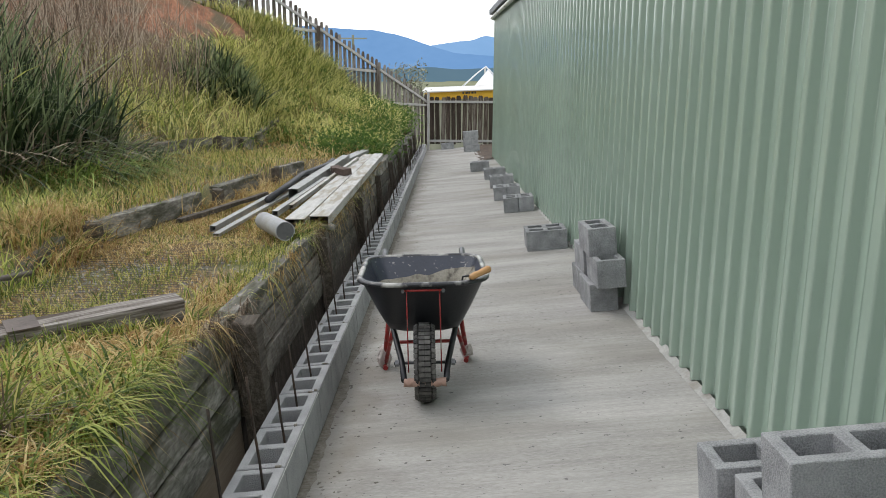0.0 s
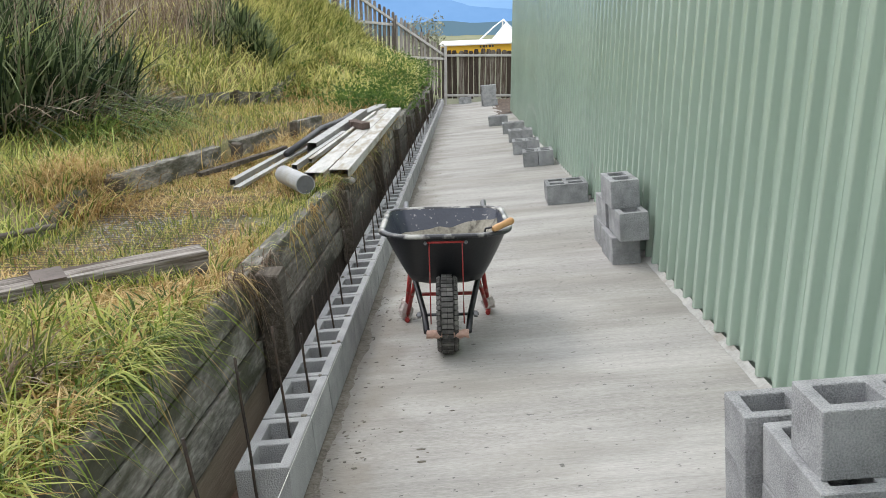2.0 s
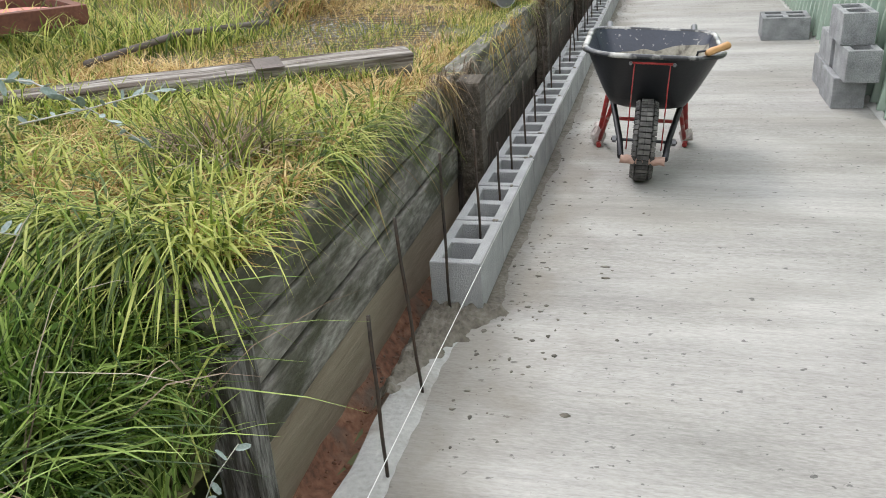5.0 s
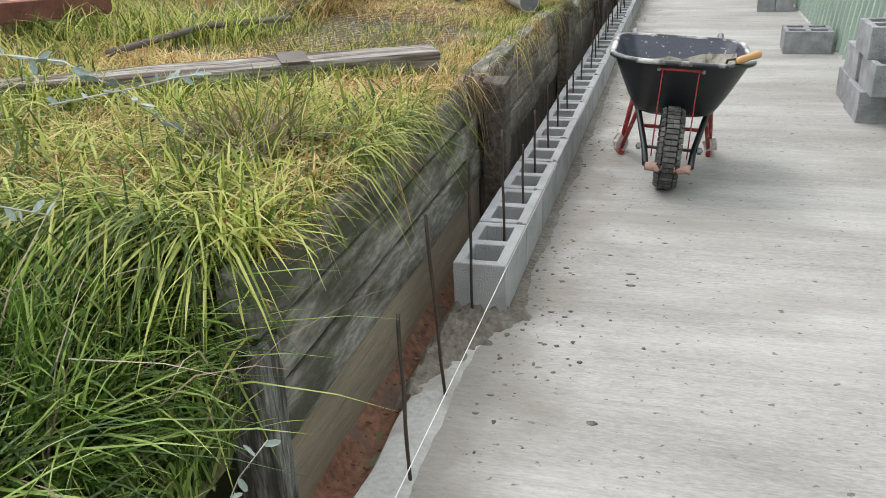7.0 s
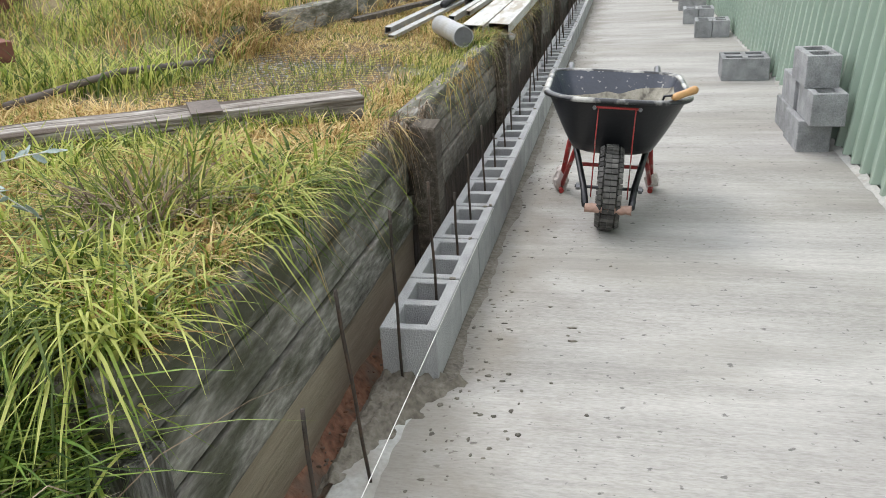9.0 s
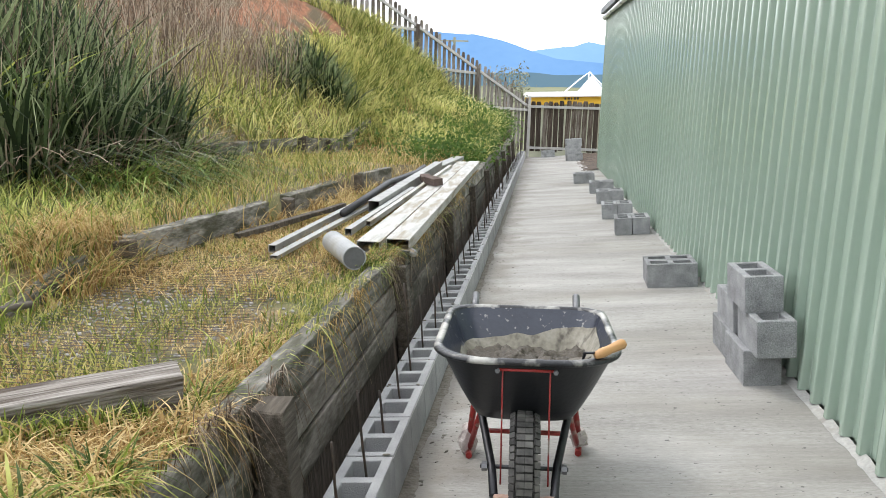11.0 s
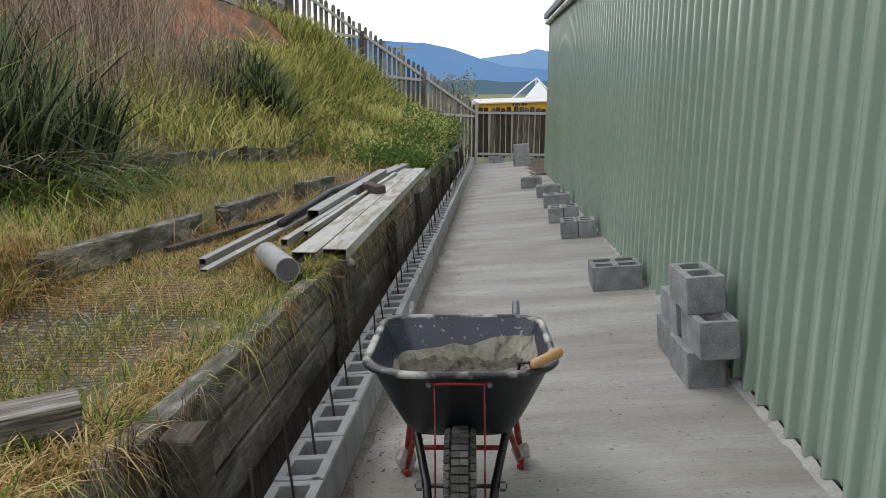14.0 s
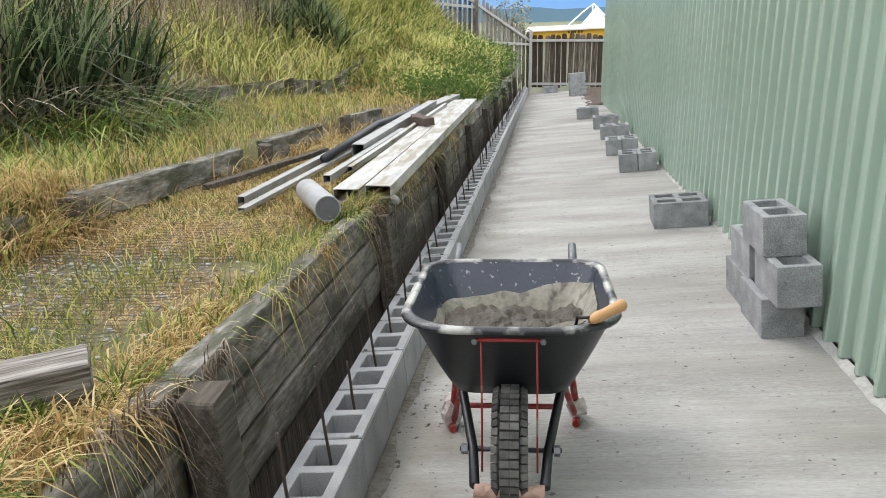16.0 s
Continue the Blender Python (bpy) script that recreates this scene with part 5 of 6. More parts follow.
sward("grass", M["lush"], spread(1900, -2.4, -1.06, 1.22, 1.38), (0.16, 0.42), (0.004, 0.010), (0.5, 1.3), "long grass falling over the end of the terrace", heading=(-1.7, 0.7), bend=1.1)
sward("grass", M["lush"], spread(560, -1.06, -0.97, 1.35, 2.7, 0.0, 0.02, 3.2, 17), (0.12, 0.34), (0.003, 0.008), (0.4, 1.0), "long green grass drooping down the sleeper wall", heading=(-0.1, 0.7), bend=1.7)
sward("grass", M["straw"], spread(420, -1.06, -0.96, 1.35, 3.4, 0.0, 0.05, 3.0, 27), (0.1, 0.3), (0.002, 0.005), (0.4, 1.0), "dry grass drooping down the sleeper wall", heading=(-0.1, 0.8), bend=1.9)
bx = RNG.uniform(-2.9, -1.15, 1500)
by = 3.30 + (bx + 1.135) * 0.678 - RNG.uniform(0.1, 0.2, 1500)
sward("grass", M["lush"], (bx, by), (0.05, 0.15), (0.004, 0.008), (0.1, 0.8), "green grass growing up against the fallen beam")
sward("grass", M["stalk"], spread(300, -2.4, -1.02, -0.1, 1.2), (0.4, 0.8), (0.003, 0.006), (0.3, 1.1), "dead stalks among the tall grass")
# second terrace and the left of it
sward("grass", M["grass"], spread(17000, -4.6, -1.9, 2.6, 15, 0.5, -0.2, 1.2, 31, keep=lambda x, y: (x < R2(y)) & (x > R3(y) - 0.1)), (0.08, 0.24), (0.005, 0.010), (0.3, 1.0), "knee-high green grass on the second terrace")
sward("grass", M["straw"], spread(11000, -4.6, -1.9, 3.5, 15, 0.4, -0.05, 1.4, 35, keep=lambda x, y: (x < R2(y)) & (x > R3(y) - 0.1)), (0.08, 0.24), (0.004, 0.007), (0.4, 1.2), "dry grass on the second terrace")
sward("grass", M["lush"], spread(7000, -4.8, -2.3, 3.2, 6.5, 0.2, -0.1, 1.5, 38), (0.12, 0.32), (0.005, 0.010), (0.3, 1.0), "thick green grass beside the rusty frames")
sward("grass", M["straw"], spread(9000, -2.4, -1.3, 4.8, 9.5, 0.0, 0.0, 1.2, 71, keep=on_first), (0.04, 0.14), (0.003, 0.006), (0.6, 1.6), "matted golden straw on the terrace", bend=0.6)
sward("grass", M["straw"], spread(7000, -2.75, -1.6, 4.4, 12.5, 0.0, 0.05, 1.6, 73, keep=lambda x, y: np.abs(x - R2(y) - 0.08) < 0.13), (0.12, 0.32), (0.004, 0.009), (0.5, 1.4), "dry grass growing over the edging")
sward("grass", M["straw"], spread(1500, -1.28, -1.03, 2.2, 4.2, 0.0), (0.04, 0.12), (0.003, 0.006), (0.6, 1.5), "orange-brown straw by the wall post", heading=(0.3, 0.9), bend=0.7)
sward("grass", M["straw"], spread(900, -2.75, -2.3, 4.7, 5.4), (0.2, 0.42), (0.003, 0.006), (0.6, 1.3), "bleached tussock over the edging", bend=0.7)
# the bank
CLAY = np.vectorize(is_clay)
bank_area = lambda x, y: (x < R3(y) + 0.05) & (x > FX(y) - 0.2) & ~CLAY(x, y)
lowbank = lambda x, y: bank_area(x, y) & ((x - FX(y)) / np.maximum(0.5, R3(y) - FX(y)) > 0.22)
sward("grass", M["bank"], spread(58000, -9.0, -1.0, 6.2, 24.3, 0.0, -0.16, 2.2, 41, keep=lowbank), (0.2, 0.7), (0.012, 0.026), (0.4, 1.4), "long yellow-green grass covering the bank")
sward("grass", M["bank"], spread(13000, -3.4, -1.05, 15.0, 23, 0.0, -0.3, 0.9, 52, keep=lambda x, y: x > R3(y) - 0.1), (0.2, 0.55), (0.012, 0.026), (0.4, 1.3), "long yellow-green grass running down to the far wall")
sward("grass", M["straw"], spread(2200, -3.4, -1.3, 12.5, 20, 0.0, 0.1, 0.9, 55, keep=lambda x, y: x > R3(y) - 0.1), (0.2, 0.5), (0.008, 0.018), (0.4, 1.3), "straw in the grass near the far wall")
sward("grass", M["bank"], spread(26000, -4.6, -0.9, 15.5, 24.6, 0.0, keep=lowbank), (0.2, 0.6), (0.012, 0.024), (0.4, 1.2), "long yellow-green grass on the far end of the bank")
sward("grass", M["stalk"], spread(2800, -11, -3.2, 6, 21, 0.0, 0.0, 0.9, 44, keep=lambda x, y: (bank_area(x, y) & ~lowbank(x, y) & (y < 17.0)) | (CLAY(x, y) & (RNG.random(len(x)) < 0.5))), (0.25, 0.7), (0.006, 0.012), (0.2, 1.0), "dry brown grass on the upper bank")
sward("dead_stalks", M["stalk"], spread(1300, -8, -4.0, 6.5, 16.5, 0.0, -0.1, 0.8, 47, keep=bank_area), (0.7, 1.6), (0.007, 0.014), (0.05, 0.5), "tall dead seed stalks on the upper bank", "stalks", bend=0.3)
sward("grass", M["straw"], spread(9000, -6, -1.6, 8, 20, 0, 0.0, 1.1, 49, keep=bank_area), (0.15, 0.4), (0.006, 0.012), (0.5, 1.2), "straw in the bank grass")


def clump(x, y, n, r, h, w, lean, mat, label):
    a = RNG.uniform(0, 6.283, n)
    q = r * RNG.uniform(0, 1, n) ** 0.6
    xs, ys = x + q * np.cos(a), y + q * np.sin(a)
    ob = blades("strappy_clump", lay(xs, ys), RNG.uniform(h[0], h[1], n), RNG.uniform(w[0], w[1], n), RNG.uniform(lean[0], lean[1], n), a + RNG.normal(0, 0.6, n), mat, label, "plant", 0.55)
    return ob


for x, y, n, r, h in ((-4.0, 7.5, 320, 0.4, 1.3), (-4.5, 8.2, 380, 0.55, 1.7), (-3.8, 8.4, 260, 0.32, 1.2), (-4.9, 7.4, 380, 0.6, 1.9), (-4.2, 6.9, 260, 0.45, 1.4), (-5.2, 8.9, 300, 0.5, 1.6)):
    clump(x, y, n, r, (h * 0.55, h), (0.018, 0.04), (0.02, 0.45), M["strap"], "big dark green strappy clump with upright spears")
    clump(x, y, n // 3, r * 1.1, (h * 0.5, h * 0.9), (0.014, 0.03), (0.7, 1.6), M["strap"], "dark green straps arching over the terrace")
for x, y, n, r, h in ((-4.25, 15.9, 420, 0.4, 0.95), (-3.85, 15.7, 340, 0.4, 0.85), (-4.5, 14.7, 260, 0.4, 0.8)):
    clump(x, y, n, r, (h * 0.5, h), (0.018, 0.04), (0.05, 0.7), M["strap"], "dark green strappy clump on the bank")
sward("grass", M["rank"], spread(1500, -4.0, -3.05, 6.7, 8.9), (0.3, 0.75), (0.007, 0.014), (0.4, 1.5), "long grey-green grass drooping before the strappy clump", heading=(-0.6, 1.0), bend=0.7)
sward("grass", M["straw"], spread(500, -4.0, -3.05, 6.7, 8.9), (0.3, 0.7), (0.005, 0.010), (0.5, 1.5), "bleached grass drooping before the strappy clump", heading=(-0.6, 1.0), bend=0.7)
clump(-4.75, 7.2, 90, 0.4, (0.9, 1.5), (0.03, 0.05), (0.3, 0.9), M["lush"], "fresh broad green blades in the strappy clump")


def leafy(name, centres, n, size, mat, label, category, spreadv):
    """Small pointed leaves scattered round centres (world), joined."""
    c = np.asarray(centres)[RNG.integers(0, len(centres), n)]
    p = c + RNG.normal(0, 1, (n, 3)) * np.asarray(spreadv)
    a = RNG.normal(0, 1, (n, 3))
    a /= np.linalg.norm(a, axis=1)[:, None]
    b = np.cross(a, RNG.normal(0, 1, (n, 3)))
    b /= np.linalg.norm(b, axis=1)[:, None]
    s = RNG.uniform(size[0], size[1], n)[:, None]
    v = np.stack([p - a * s, p + b * s * 0.45, p + a * s, p - b * s * 0.45], 1)
    faces = (np.arange(n)[:, None] * 4 + [0, 1, 2, 3]).tolist()
    ob = new(name, raw_mesh(name, v.reshape(-1, 3).tolist(), faces, [mat]))
    return tagged(ob, label, category, kind="stuff")


wx = RNG.uniform(-2.0, -1.0, 60)
wy = RNG.uniform(12.5, 21, 60)
leafy("weeds", lay(wx, wy, 0.16), 9000, (0.02, 0.05), M["weed"], "soft bright green weeds spilling over the far wall", "weeds", (0.2, 0.3, 0.13))
wx = RNG.uniform(-3.6, -1.2, 50)
wy = RNG.uniform(13, 23, 50)
leafy("weeds", lay(wx, wy, 0.13), 3000, (0.02, 0.05), M["weed"], "leafy weeds in the bank grass", "weeds", (0.25, 0.3, 0.12))
wx = RNG.uniform(-2.4, -1.1, 24)
wy = RNG.uniform(0.1, 0.95, 24)
leafy("weeds", lay(wx, wy, 0.3), 1500, (0.012, 0.028), M["weed"], "small-leaved weeds in the rank grass", "weeds", (0.12, 0.12, 0.16))

sward("dead_stalks", M["stalk"], spread(200, -5.6, -3.6, 6.6, 9.2), (1.2, 2.3), (0.006, 0.013), (0.1, 0.7), "tall dead stalks standing in the strappy clump", "stalks", bend=0.3)
# a coarse tussock, tufts by the wall and loose straw on the turf
clump(-1.36, 1.98, 320, 0.2, (0.1, 0.28), (0.004, 0.009), (0.05, 1.2), M["grass"], "coarse yellow-green tussock near the wall")
clump(-1.33, 1.95, 200, 0.15, (0.1, 0.26), (0.004, 0.009), (0.2, 1.3), M["stalk"], "coarse brown tussock of dead grass near the wall")
for x, y, k in ((-1.12, 1.6, 90), (-1.2, 2.35, 90), (-1.08, 2.7, 90), (-1.5, 2.6, 120), (-1.14, 3.42, 70)):
    clump(x, y, k, 0.09, (0.06, 0.16), (0.005, 0.011), (0.3, 1.4), M["lush"], "bright green tuft of grass by the sleeper wall")
sward("dead_stalks", M["stalk"], spread(1500, -6.8, -4.3, 9.3, 15.5, 0.0), (0.7, 1.9), (0.007, 0.015), (0.05, 0.55), "tall dead stalks standing before the clay face", "stalks", bend=0.3)
for x, y, r in ((-3.75, 7.6, 0.35), (-4.1, 7.0, 0.4), (-4.4, 7.9, 0.5), (-3.7, 8.5, 0.3), (-5.0, 7.6, 0.5)):
    clump(x, y, 100, r, (0.5, 1.1), (0.012, 0.024), (0.5, 1.4), M["stalk"], "dead grey straps drooping from the green clump")
for k in range(16):
    y0 = 1.7 + 0.5 * k + float(RNG.uniform(-0.2, 0.2))
    n = int(RNG.integers(10, 26))
    q = (RNG.normal(-1.0, 0.012, n), RNG.normal(y0, 0.09, n))
    sward("grass", M["lush"] if k % 3 else M["straw"], q, (0.1, 0.3), (0.003, 0.008), (0.4, 1.1), "loose tuft of grass drooping over the sleeper wall", heading=(0.0, 0.8), bend=1.5)

for y0, n in ((3.15, 150), (3.55, 90), (4.3, 40), (4.9, 60), (5.75, 130), (6.2, 90), (7.0, 60), (7.9, 90), (8.6, 90), (9.6, 60)):
    q = (RNG.normal(-0.955, 0.012, n), RNG.normal(y0, 0.12, n))
    sward("grass", M["stalk"] if n > 80 else M["straw"], q, (0.12, 0.34), (0.0025, 0.005), (0.15, 0.55), "dry roots and straw hanging down the sleeper wall", heading=(0.0, 0.9), bend=4.2)

# straw and grass lying over the top sleeper round the steel pile
for y0, y1, n, mt in ((5.5, 6.15, 420, "lush"), (5.6, 6.5, 420, "straw"), (6.6, 8.3, 620, "straw"), (6.8, 9.6, 360, "grass"), (4.1, 5.2, 120, "grass"), (8.6, 12.0, 700, "straw")):
    x, y = RNG.uniform(-1.12, -0.95, n), RNG.uniform(y0, y1, n)
    blades("grass", lay(x, y, 0.06), RNG.uniform(0.05, 0.17, n), RNG.uniform(0.003, 0.007, n), RNG.uniform(0.5, 1.4, n), RNG.normal(0.0, 1.1, n), M[mt], "grass and straw lying over the top of the sleeper wall", "grass", 0.8)


# ---- beyond the fence ----
def far_tree():
    base = Vector((-1.6, 34, -2.6))
    tree = thing("tree", Matrix.Translation(base), "thin grey-leaved tree beyond the fence", "tree")
    part("trunk", tubed([(0, 0, 0), (0.1, 0, 1.5), (0.0, 0.1, 2.7), (0.25, 0, 3.7)], 0.09, 9, 0.03), M["stalk"], tree, "", True)
    for k in range(7):
        a = k * 0.9
        part("limb", tubed([(0.03, 0, 1.9 + 0.2 * k), (0.35 * math.cos(a * 2), 0.35 * math.sin(a), 2.3 + 0.24 * k), (0.7 * math.cos(a * 2), 0.5 * math.sin(a), 2.5 + 0.25 * k)], 0.03, 6, 0.008), M["stalk"], tree, "", True)
    cs = [(0.8 * math.cos(k * 1.8) * (0.4 + 0.6 * RNG.random()), 0.5 * math.sin(k * 2.3), 2.0 + 2.0 * RNG.random()) for k in range(26)]
    ob = leafy("crown", cs, 1100, (0.04, 0.09), M["far_tree"], "", "", (0.16, 0.16, 0.17))
    del ob["kind"]
    ob.parent = tree


far_tree()
shopb = thing("building", Matrix.Translation((0, 46, 0)) @ pose(0, 0, 0, 0, -2.4, 0), "low building with yellow fascia and pale roof", "building")
part("wall", boxed(-1.1, 9, 0.5, 8, -4, -0.3), M["far_tree"], shopb)
part("fascia", boxed(-1.15, 9.1, 0, 0.3, -0.32, 0.1, bevel=0.02), M["yellow"], shopb, "yellow fascia")
bm = bmesh.new()
v = [bm.verts.new(p) for p in ((-1.3, -0.3, 0.1), (9.3, -0.3, 0.1), (9.3, 9, 0.1), (-1.3, 9, 0.1), (-1.3, -0.3, 0.16), (9.3, -0.3, 0.16), (9.3, 9, 0.16), (-1.3, 9, 0.16))]
for q in ((0, 3, 2, 1), (4, 5, 6, 7), (0, 1, 5, 4), (1, 2, 6, 5), (2, 3, 7, 6), (3, 0, 4, 7)):
    bm.faces.new([v[i] for i in q])
part("roof", bm, M["pale_roof"], shopb, "pale sheet roof")
for k, w in enumerate((0.1, 0.14, 0.08, 0.12, 0.1)):
    part("lettering", boxed(1.0 + k * 0.17, 1.0 + k * 0.17 + w, -0.02, 0.0, -0.06, 0.06), M["dark_letters"], shopb)
sail = thing("canopy", Matrix.Translation((2.4, 56, 0)), "white pointed canvas canopy behind the yellow building", "canopy")
bm = bmesh.new()
apex = bm.verts.new((0.55, 0, 1.3))
base = [bm.verts.new((x, y, 0.1)) for x, y in ((-0.35, -1), (1.6, -1), (1.6, 1.5), (-0.35, 1.5))]
for k in range(4):
    bm.faces.new((base[k], base[(k + 1) % 4], apex))
bm.faces.new(base[::-1])
part("sheet", bm, M["white_sail"], sail)
part("pole", tubed([(0.35, 0, -5), (0.35, 0, 1.45)], 0.05, 8), M["pale_roof"], sail)
part("guy_pole", tubed([(-1.35, -1.2, 0.05), (-0.3, -1.0, 1.0), (0.35, -0.9, 1.5), (1.6, -0.9, 0.3)], 0.05, 8), M["white_sail"], sail, "white bowed pole", True)
pole = thing("power_pole", Matrix.Translation((-6.7, 60, -6)), "thin timber power pole with a cross arm", "power pole")
part("shaft", tubed([(0, 0, 0), (0, 0, 9.7)], 0.09, 8), M["far_tree"], pole)
part("cross_arm", boxed(-1.0, 1.0, -0.05, 0.05, 9.4, 9.5), M["far_tree"], pole)


# ---- small things on the slab ----
def lumps(name, spots, mat, label, category, kind="stuff", flat=0.35):
    bm = bmesh.new()
    for x, y, r in spots:
        made = bmesh.ops.create_icosphere(bm, subdivisions=1, radius=1)["verts"]
        s = RNG.uniform(0, 50)
        ax, ay = RNG.uniform(0.6, 1.4), RNG.uniform(0.6, 1.4)
        for v in made:
            c = v.co.copy()
            k = 1 + 0.8 * noise.noise(c * 2.2 + Vector((s, 0, 0)))
            v.co = Vector((x + c.x * r * k * ax, y + c.y * r * k * ay, max(-0.002, c.z * r * flat * k + r * flat * 0.35)))
    return solo(name, bm, mat, SLAB.copy(), label, category, kind=kind, smooth=True)


rr = random.Random(5)
bits = [(-0.58 + abs(rr.gauss(0, 0.12)), rr.uniform(1.5, 15), 0.002 + 0.009 * rr.random() ** 3) for _ in range(1300)]
bits += [(rr.uniform(-0.5, 1.15), rr.uniform(0.9, 17), rr.uniform(0.0015, 0.005)) for _ in range(260)]
bits += [(-0.56 + abs(rr.gauss(0, 0.14)), 1.9 + 7 * rr.random() ** 1.3, rr.uniform(0.004, 0.011)) for _ in range(110)]
lumps("mortar_crumbs", bits, M["clod"], "dark crumbs of mortar and soil scattered on the slab", "crumbs", flat=0.12)
lumps("mortar_splat", [(-0.20, 2.72, 0.014), (-0.19, 2.62, 0.017), (-0.21, 2.66, 0.008), (-0.08, 3.05, 0.012), (-0.24, 1.72, 0.014), (-0.07, 3.3, 0.008), (-0.17, 2.69, 0.007)], M["mortar"], "flat grey splats of dropped mortar", "mortar", flat=0.12)
# mortar spread in front of the first block
bm = bmesh.new()
n = 54
vs = {}
for i in range(n + 1):
    for k in range(n + 1):
        x, y = -0.85 + 0.38 * k / n, 1.74 + 0.56 * i / n
        edge = -0.745 + 0.42 * (y - 1.8)
        reach = 0.85 + (x - edge) * 9 + 0.5 * noise.noise(Vector((x * 9, y * 9, 1))) + 0.35 * noise.noise(Vector((x * 27, y * 27, 6)))
        lump = 0.5 + 0.6 * abs(noise.noise(Vector((x * 21, y * 17, 3)))) + 0.5 * noise.noise(Vector((x * 48, y * 48, 5)))
        h = 0.05 * max(0.0, min(1.0, (0.85 - reach) * 2.0)) * lump - (0.006 if reach > 0.85 else 0.0)
        if x < -0.79:
            h -= (-0.79 - x) * 1.6
        vs[i, k] = bm.verts.new((x, y, h))
for i in range(n):
    for k in range(n):
        bm.faces.new((vs[i, k], vs[i, k + 1], vs[i + 1, k + 1], vs[i + 1, k]))
solo("mortar_bed", bm, M["mortar"], SLAB.copy(), "wet lumpy mortar spread before the first block", "mortar", smooth=True)
# thin slurry smear along the foot of the course
bm = bmesh.new()
prev = None
for i in range(420):
    y = 2.3 + 12.5 * i / 419
    w = 0.03 + 0.03 * (0.5 + noise.noise(Vector((y * 2.4, 1, 7)))) + 0.018 * noise.noise(Vector((y * 13, 2, 7)))
    a, b = bm.verts.new((-0.612, y, 0.006)), bm.verts.new((-0.605 + max(0.004, w), y, 0.0015))
    if prev:
        bm.faces.new((prev[0], prev[1], b, a))
    prev = (a, b)
solo("mortar_smear", bm, M["mortar"], SLAB.copy(), "brownish mortar smear along the foot of the blocks", "mortar", smooth=True)
# light gravel showing through the turf
gx = RNG.normal(-1.95, 0.35, 900)
gy = RNG.normal(4.6, 0.5, 900)
ok = (gx < -1.1) & (gx > -2.4)
gp = lay(gx[ok], gy[ok], 0.004)
bm = bmesh.new()
for p in gp:
    made = bmesh.ops.create_icosphere(bm, subdivisions=1, radius=float(RNG.uniform(0.006, 0.015)))["verts"]
    for v in made:
        v.co = Vector((v.co.x, v.co.y, v.co.z * 0.6)) + Vector(p)
solo("gravel", bm, M["gravel"], Matrix(), "grey gravel showing through the thin turf", "gravel", kind="stuff")


# ---- grey-leaved gum sprigs at the near end of the terrace ----
def sprig(points, n_leaves, size, label, seed):
    q = random.Random(seed)
    pts = [S(*p) for p in points]
    twig = thing("gum_sprig", Matrix(), label, "sprig", "grey gum sprigs")
    part("stem", tubed(pts, 0.0022, 7, 0.001), M["gum_stem"], twig, "pale stem", True)
    bm = bmesh.new()
    for k in range(7):
        a = 2 * math.pi * k / 7
        bm.verts.new((math.cos(a) * 0.42, math.sin(a), 0.05 * math.cos(2 * a)))
    bm.verts.ensure_lookup_table()
    bm.faces.new(bm.verts[:])
    made = bmesh.ops.extrude_face_region(bm, geom=bm.faces[:])["geom"]
    for v in made:
        if isinstance(v, bmesh.types.BMVert):
            v.co.z -= 0.05
    bmesh.ops.recalc_face_normals(bm, faces=bm.faces)
    me = mesh_of(bm, "leaf", M["gum_leaf"])
    for k in range(n_leaves):
        f = (k + 0.6) / n_leaves * (len(pts) - 1)
        i = min(int(f), len(pts) - 2)
        p = pts[i].lerp(pts[i + 1], f - i)
        s = q.uniform(*size)
        rot = Euler((q.uniform(-1.2, 1.2), q.uniform(-1.2, 1.2), q.uniform(0, 6.28))).to_matrix().to_4x4()
        share("leaf", me, twig, Matrix.Translation(p) @ rot @ Matrix.Translation((0, s * 0.9, 0)) @ Matrix.Diagonal((s, s, s, 1)))


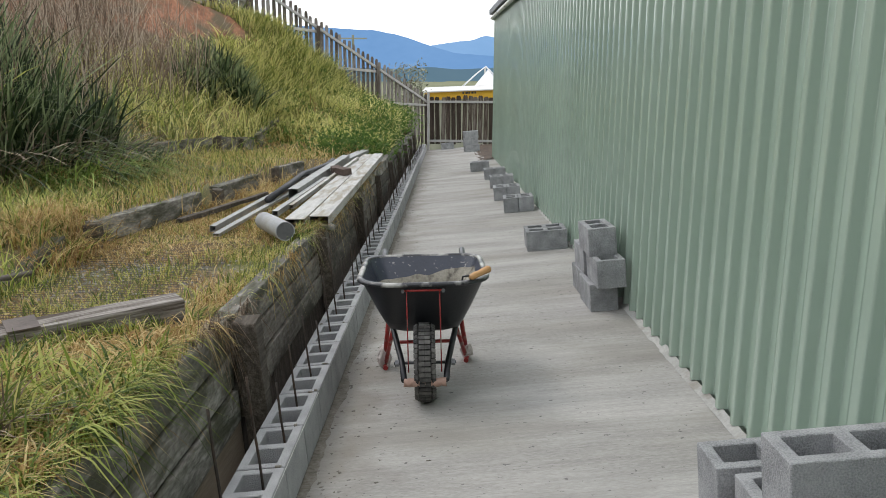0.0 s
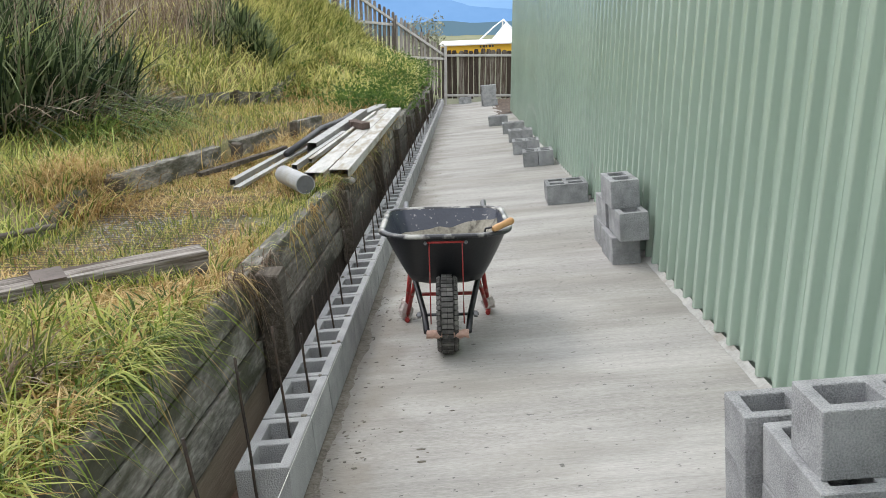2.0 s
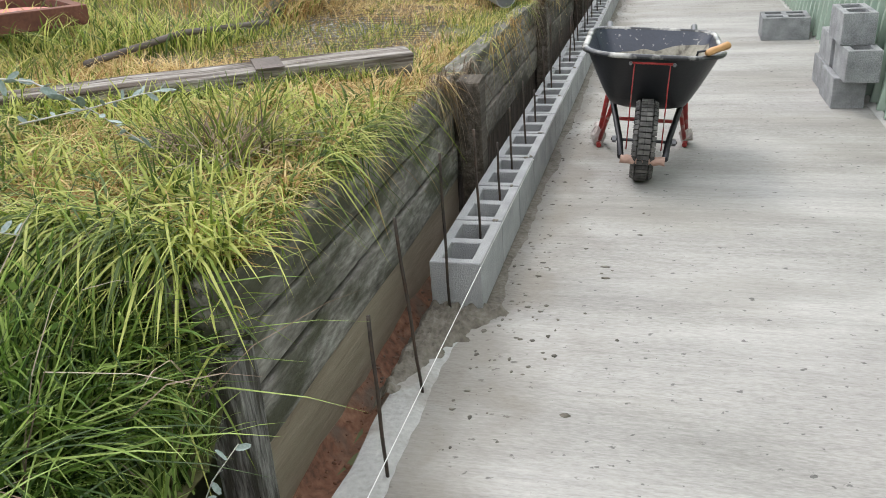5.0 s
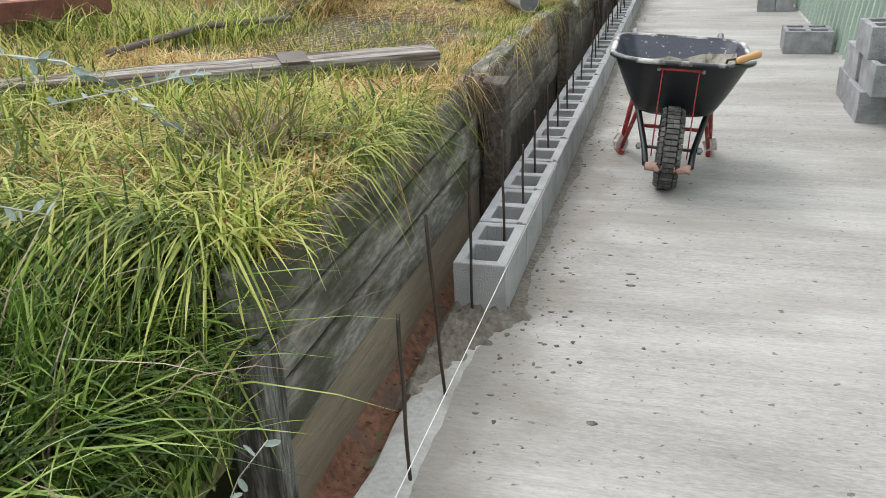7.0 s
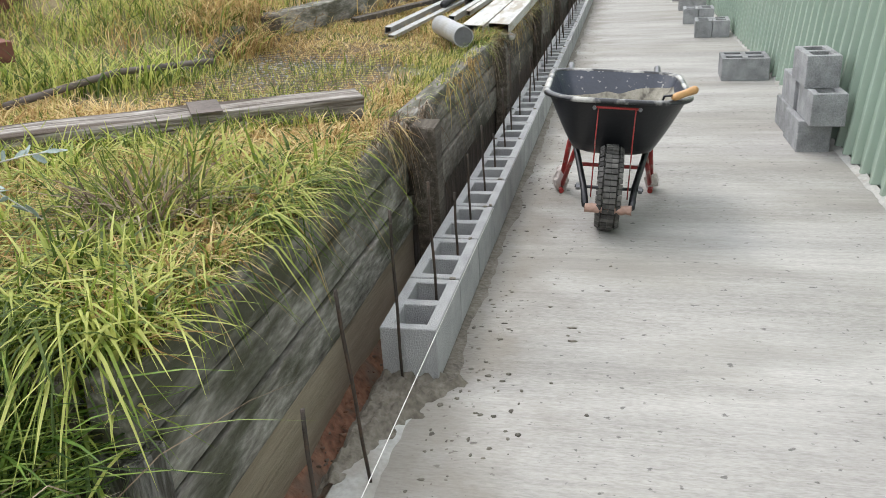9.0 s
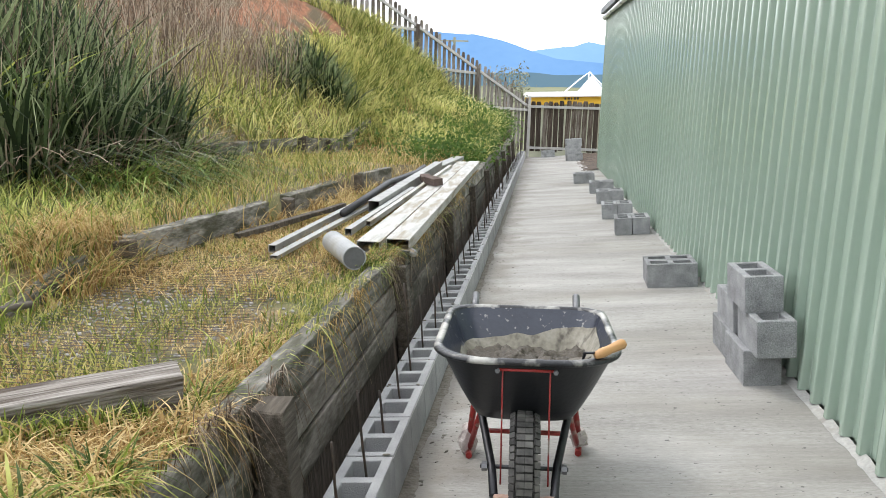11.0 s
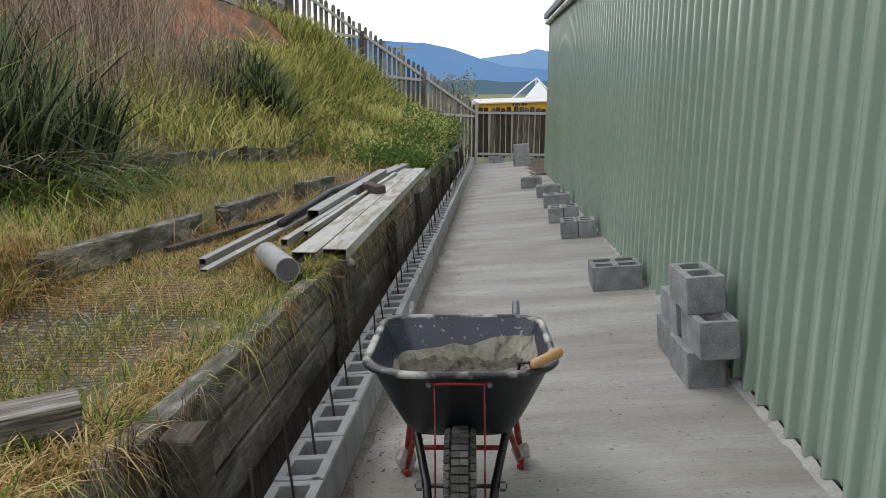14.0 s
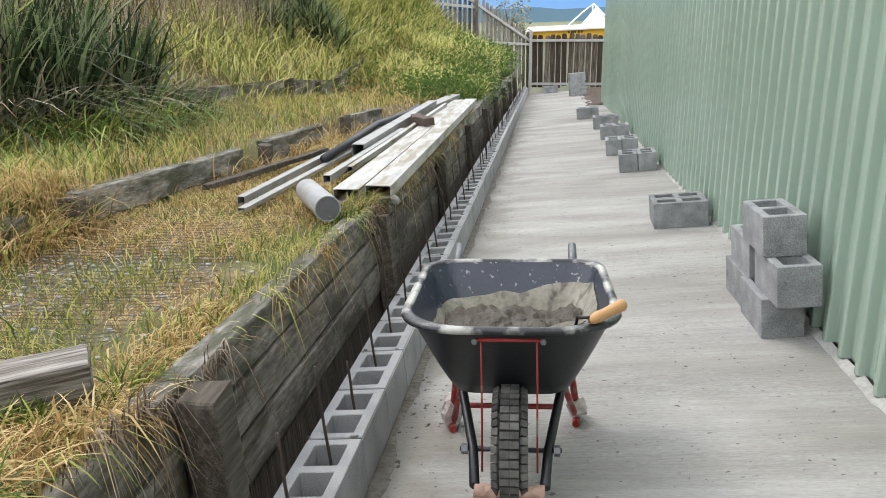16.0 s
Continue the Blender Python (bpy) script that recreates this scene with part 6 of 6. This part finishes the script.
sprig([(-1.55, 1.3, 1.10), (-1.38, 1.3, 1.085), (-1.24, 1.3, 1.02), (-1.1, 1.3, 0.93)], 22, (0.014, 0.024), "grey-green gum sprig reaching over the grass", 1)
sprig([(-1.4, 1.25, 1.0), (-1.22, 1.28, 1.03), (-1.1, 1.3, 1.055), (-1.02, 1.3, 1.065)], 16, (0.008, 0.015), "pale thin gum sprig reaching over the grass", 2)
sprig([(-1.25, 0.75, 0.9), (-1.15, 0.8, 0.95), (-1.05, 0.82, 0.93)], 9, (0.010, 0.018), "grey-green gum sprig in the tall grass", 3)
sprig([(-0.9, 0.75, 0.1), (-0.85, 0.8, 0.3), (-0.8, 0.84, 0.42), (-0.74, 0.86, 0.5)], 10, (0.010, 0.017), "grey-green gum sprig beside the corner post", 4)
sprig([(-1.1, 0.6, 0.3), (-1.12, 0.62, 0.6), (-1.18, 0.66, 0.85)], 10, (0.010, 0.018), "grey-green gum sprig in the tall grass", 5)

# ---- old wire mesh lying in the turf ----
bm = bmesh.new()
for k in range(52):
    y = 3.45 + 0.046 * k
    pts = []
    for j in range(9):
        x = -1.35 - 0.115 * j
        yy = y + 0.015 * noise.noise(Vector((x * 3, y * 2, 4)))
        pts.append(S(x, yy, float(land_z([x], [yy])[0]) + 0.032 + 0.02 * noise.noise(Vector((x * 2, y * 2, 9)))))
    tube(bm, pts, 0.0016, 4)
for k in range(7):
    x = -1.36 - 0.15 * k
    tube(bm, [S(x, 3.7 + 0.2 * j, float(land_z([x], [3.7 + 0.2 * j])[0]) + 0.02 + 0.02 * noise.noise(Vector((x * 2, 7.4 + 0.4 * j, 9)))) for j in range(12)], 0.0016, 4)
solo("wire_mesh", bm, M["rust_rod"], Matrix(), "sheet of old grey wire mesh lying in the turf", "wire mesh")

clods = [(rr.uniform(-0.99, -0.8), rr.uniform(0.2, 3.2), rr.uniform(0.003, 0.010)) for _ in range(420)]
ob = lumps("clay_clods", clods, M["clay"], "crumbled lumps of red clay in the trench", "clods", flat=0.45)
ob.matrix_basis = SLAB @ Matrix.Translation((0, 0, -0.11))
dabs = [(rr.choice((-0.778, -0.625, -0.64)) + rr.uniform(-0.012, 0.012), 2.275 + 0.4 * rr.randint(1, 22) + rr.uniform(-0.012, 0.012), rr.uniform(0.006, 0.014)) for _ in range(60)]
ob = lumps("mortar_dabs", dabs, M["mortar"], "dark dabs of mortar squeezed up at the block joints", "mortar", flat=0.3)
ob.matrix_basis = SLAB @ Matrix.Translation((0, 0, 0.2035))
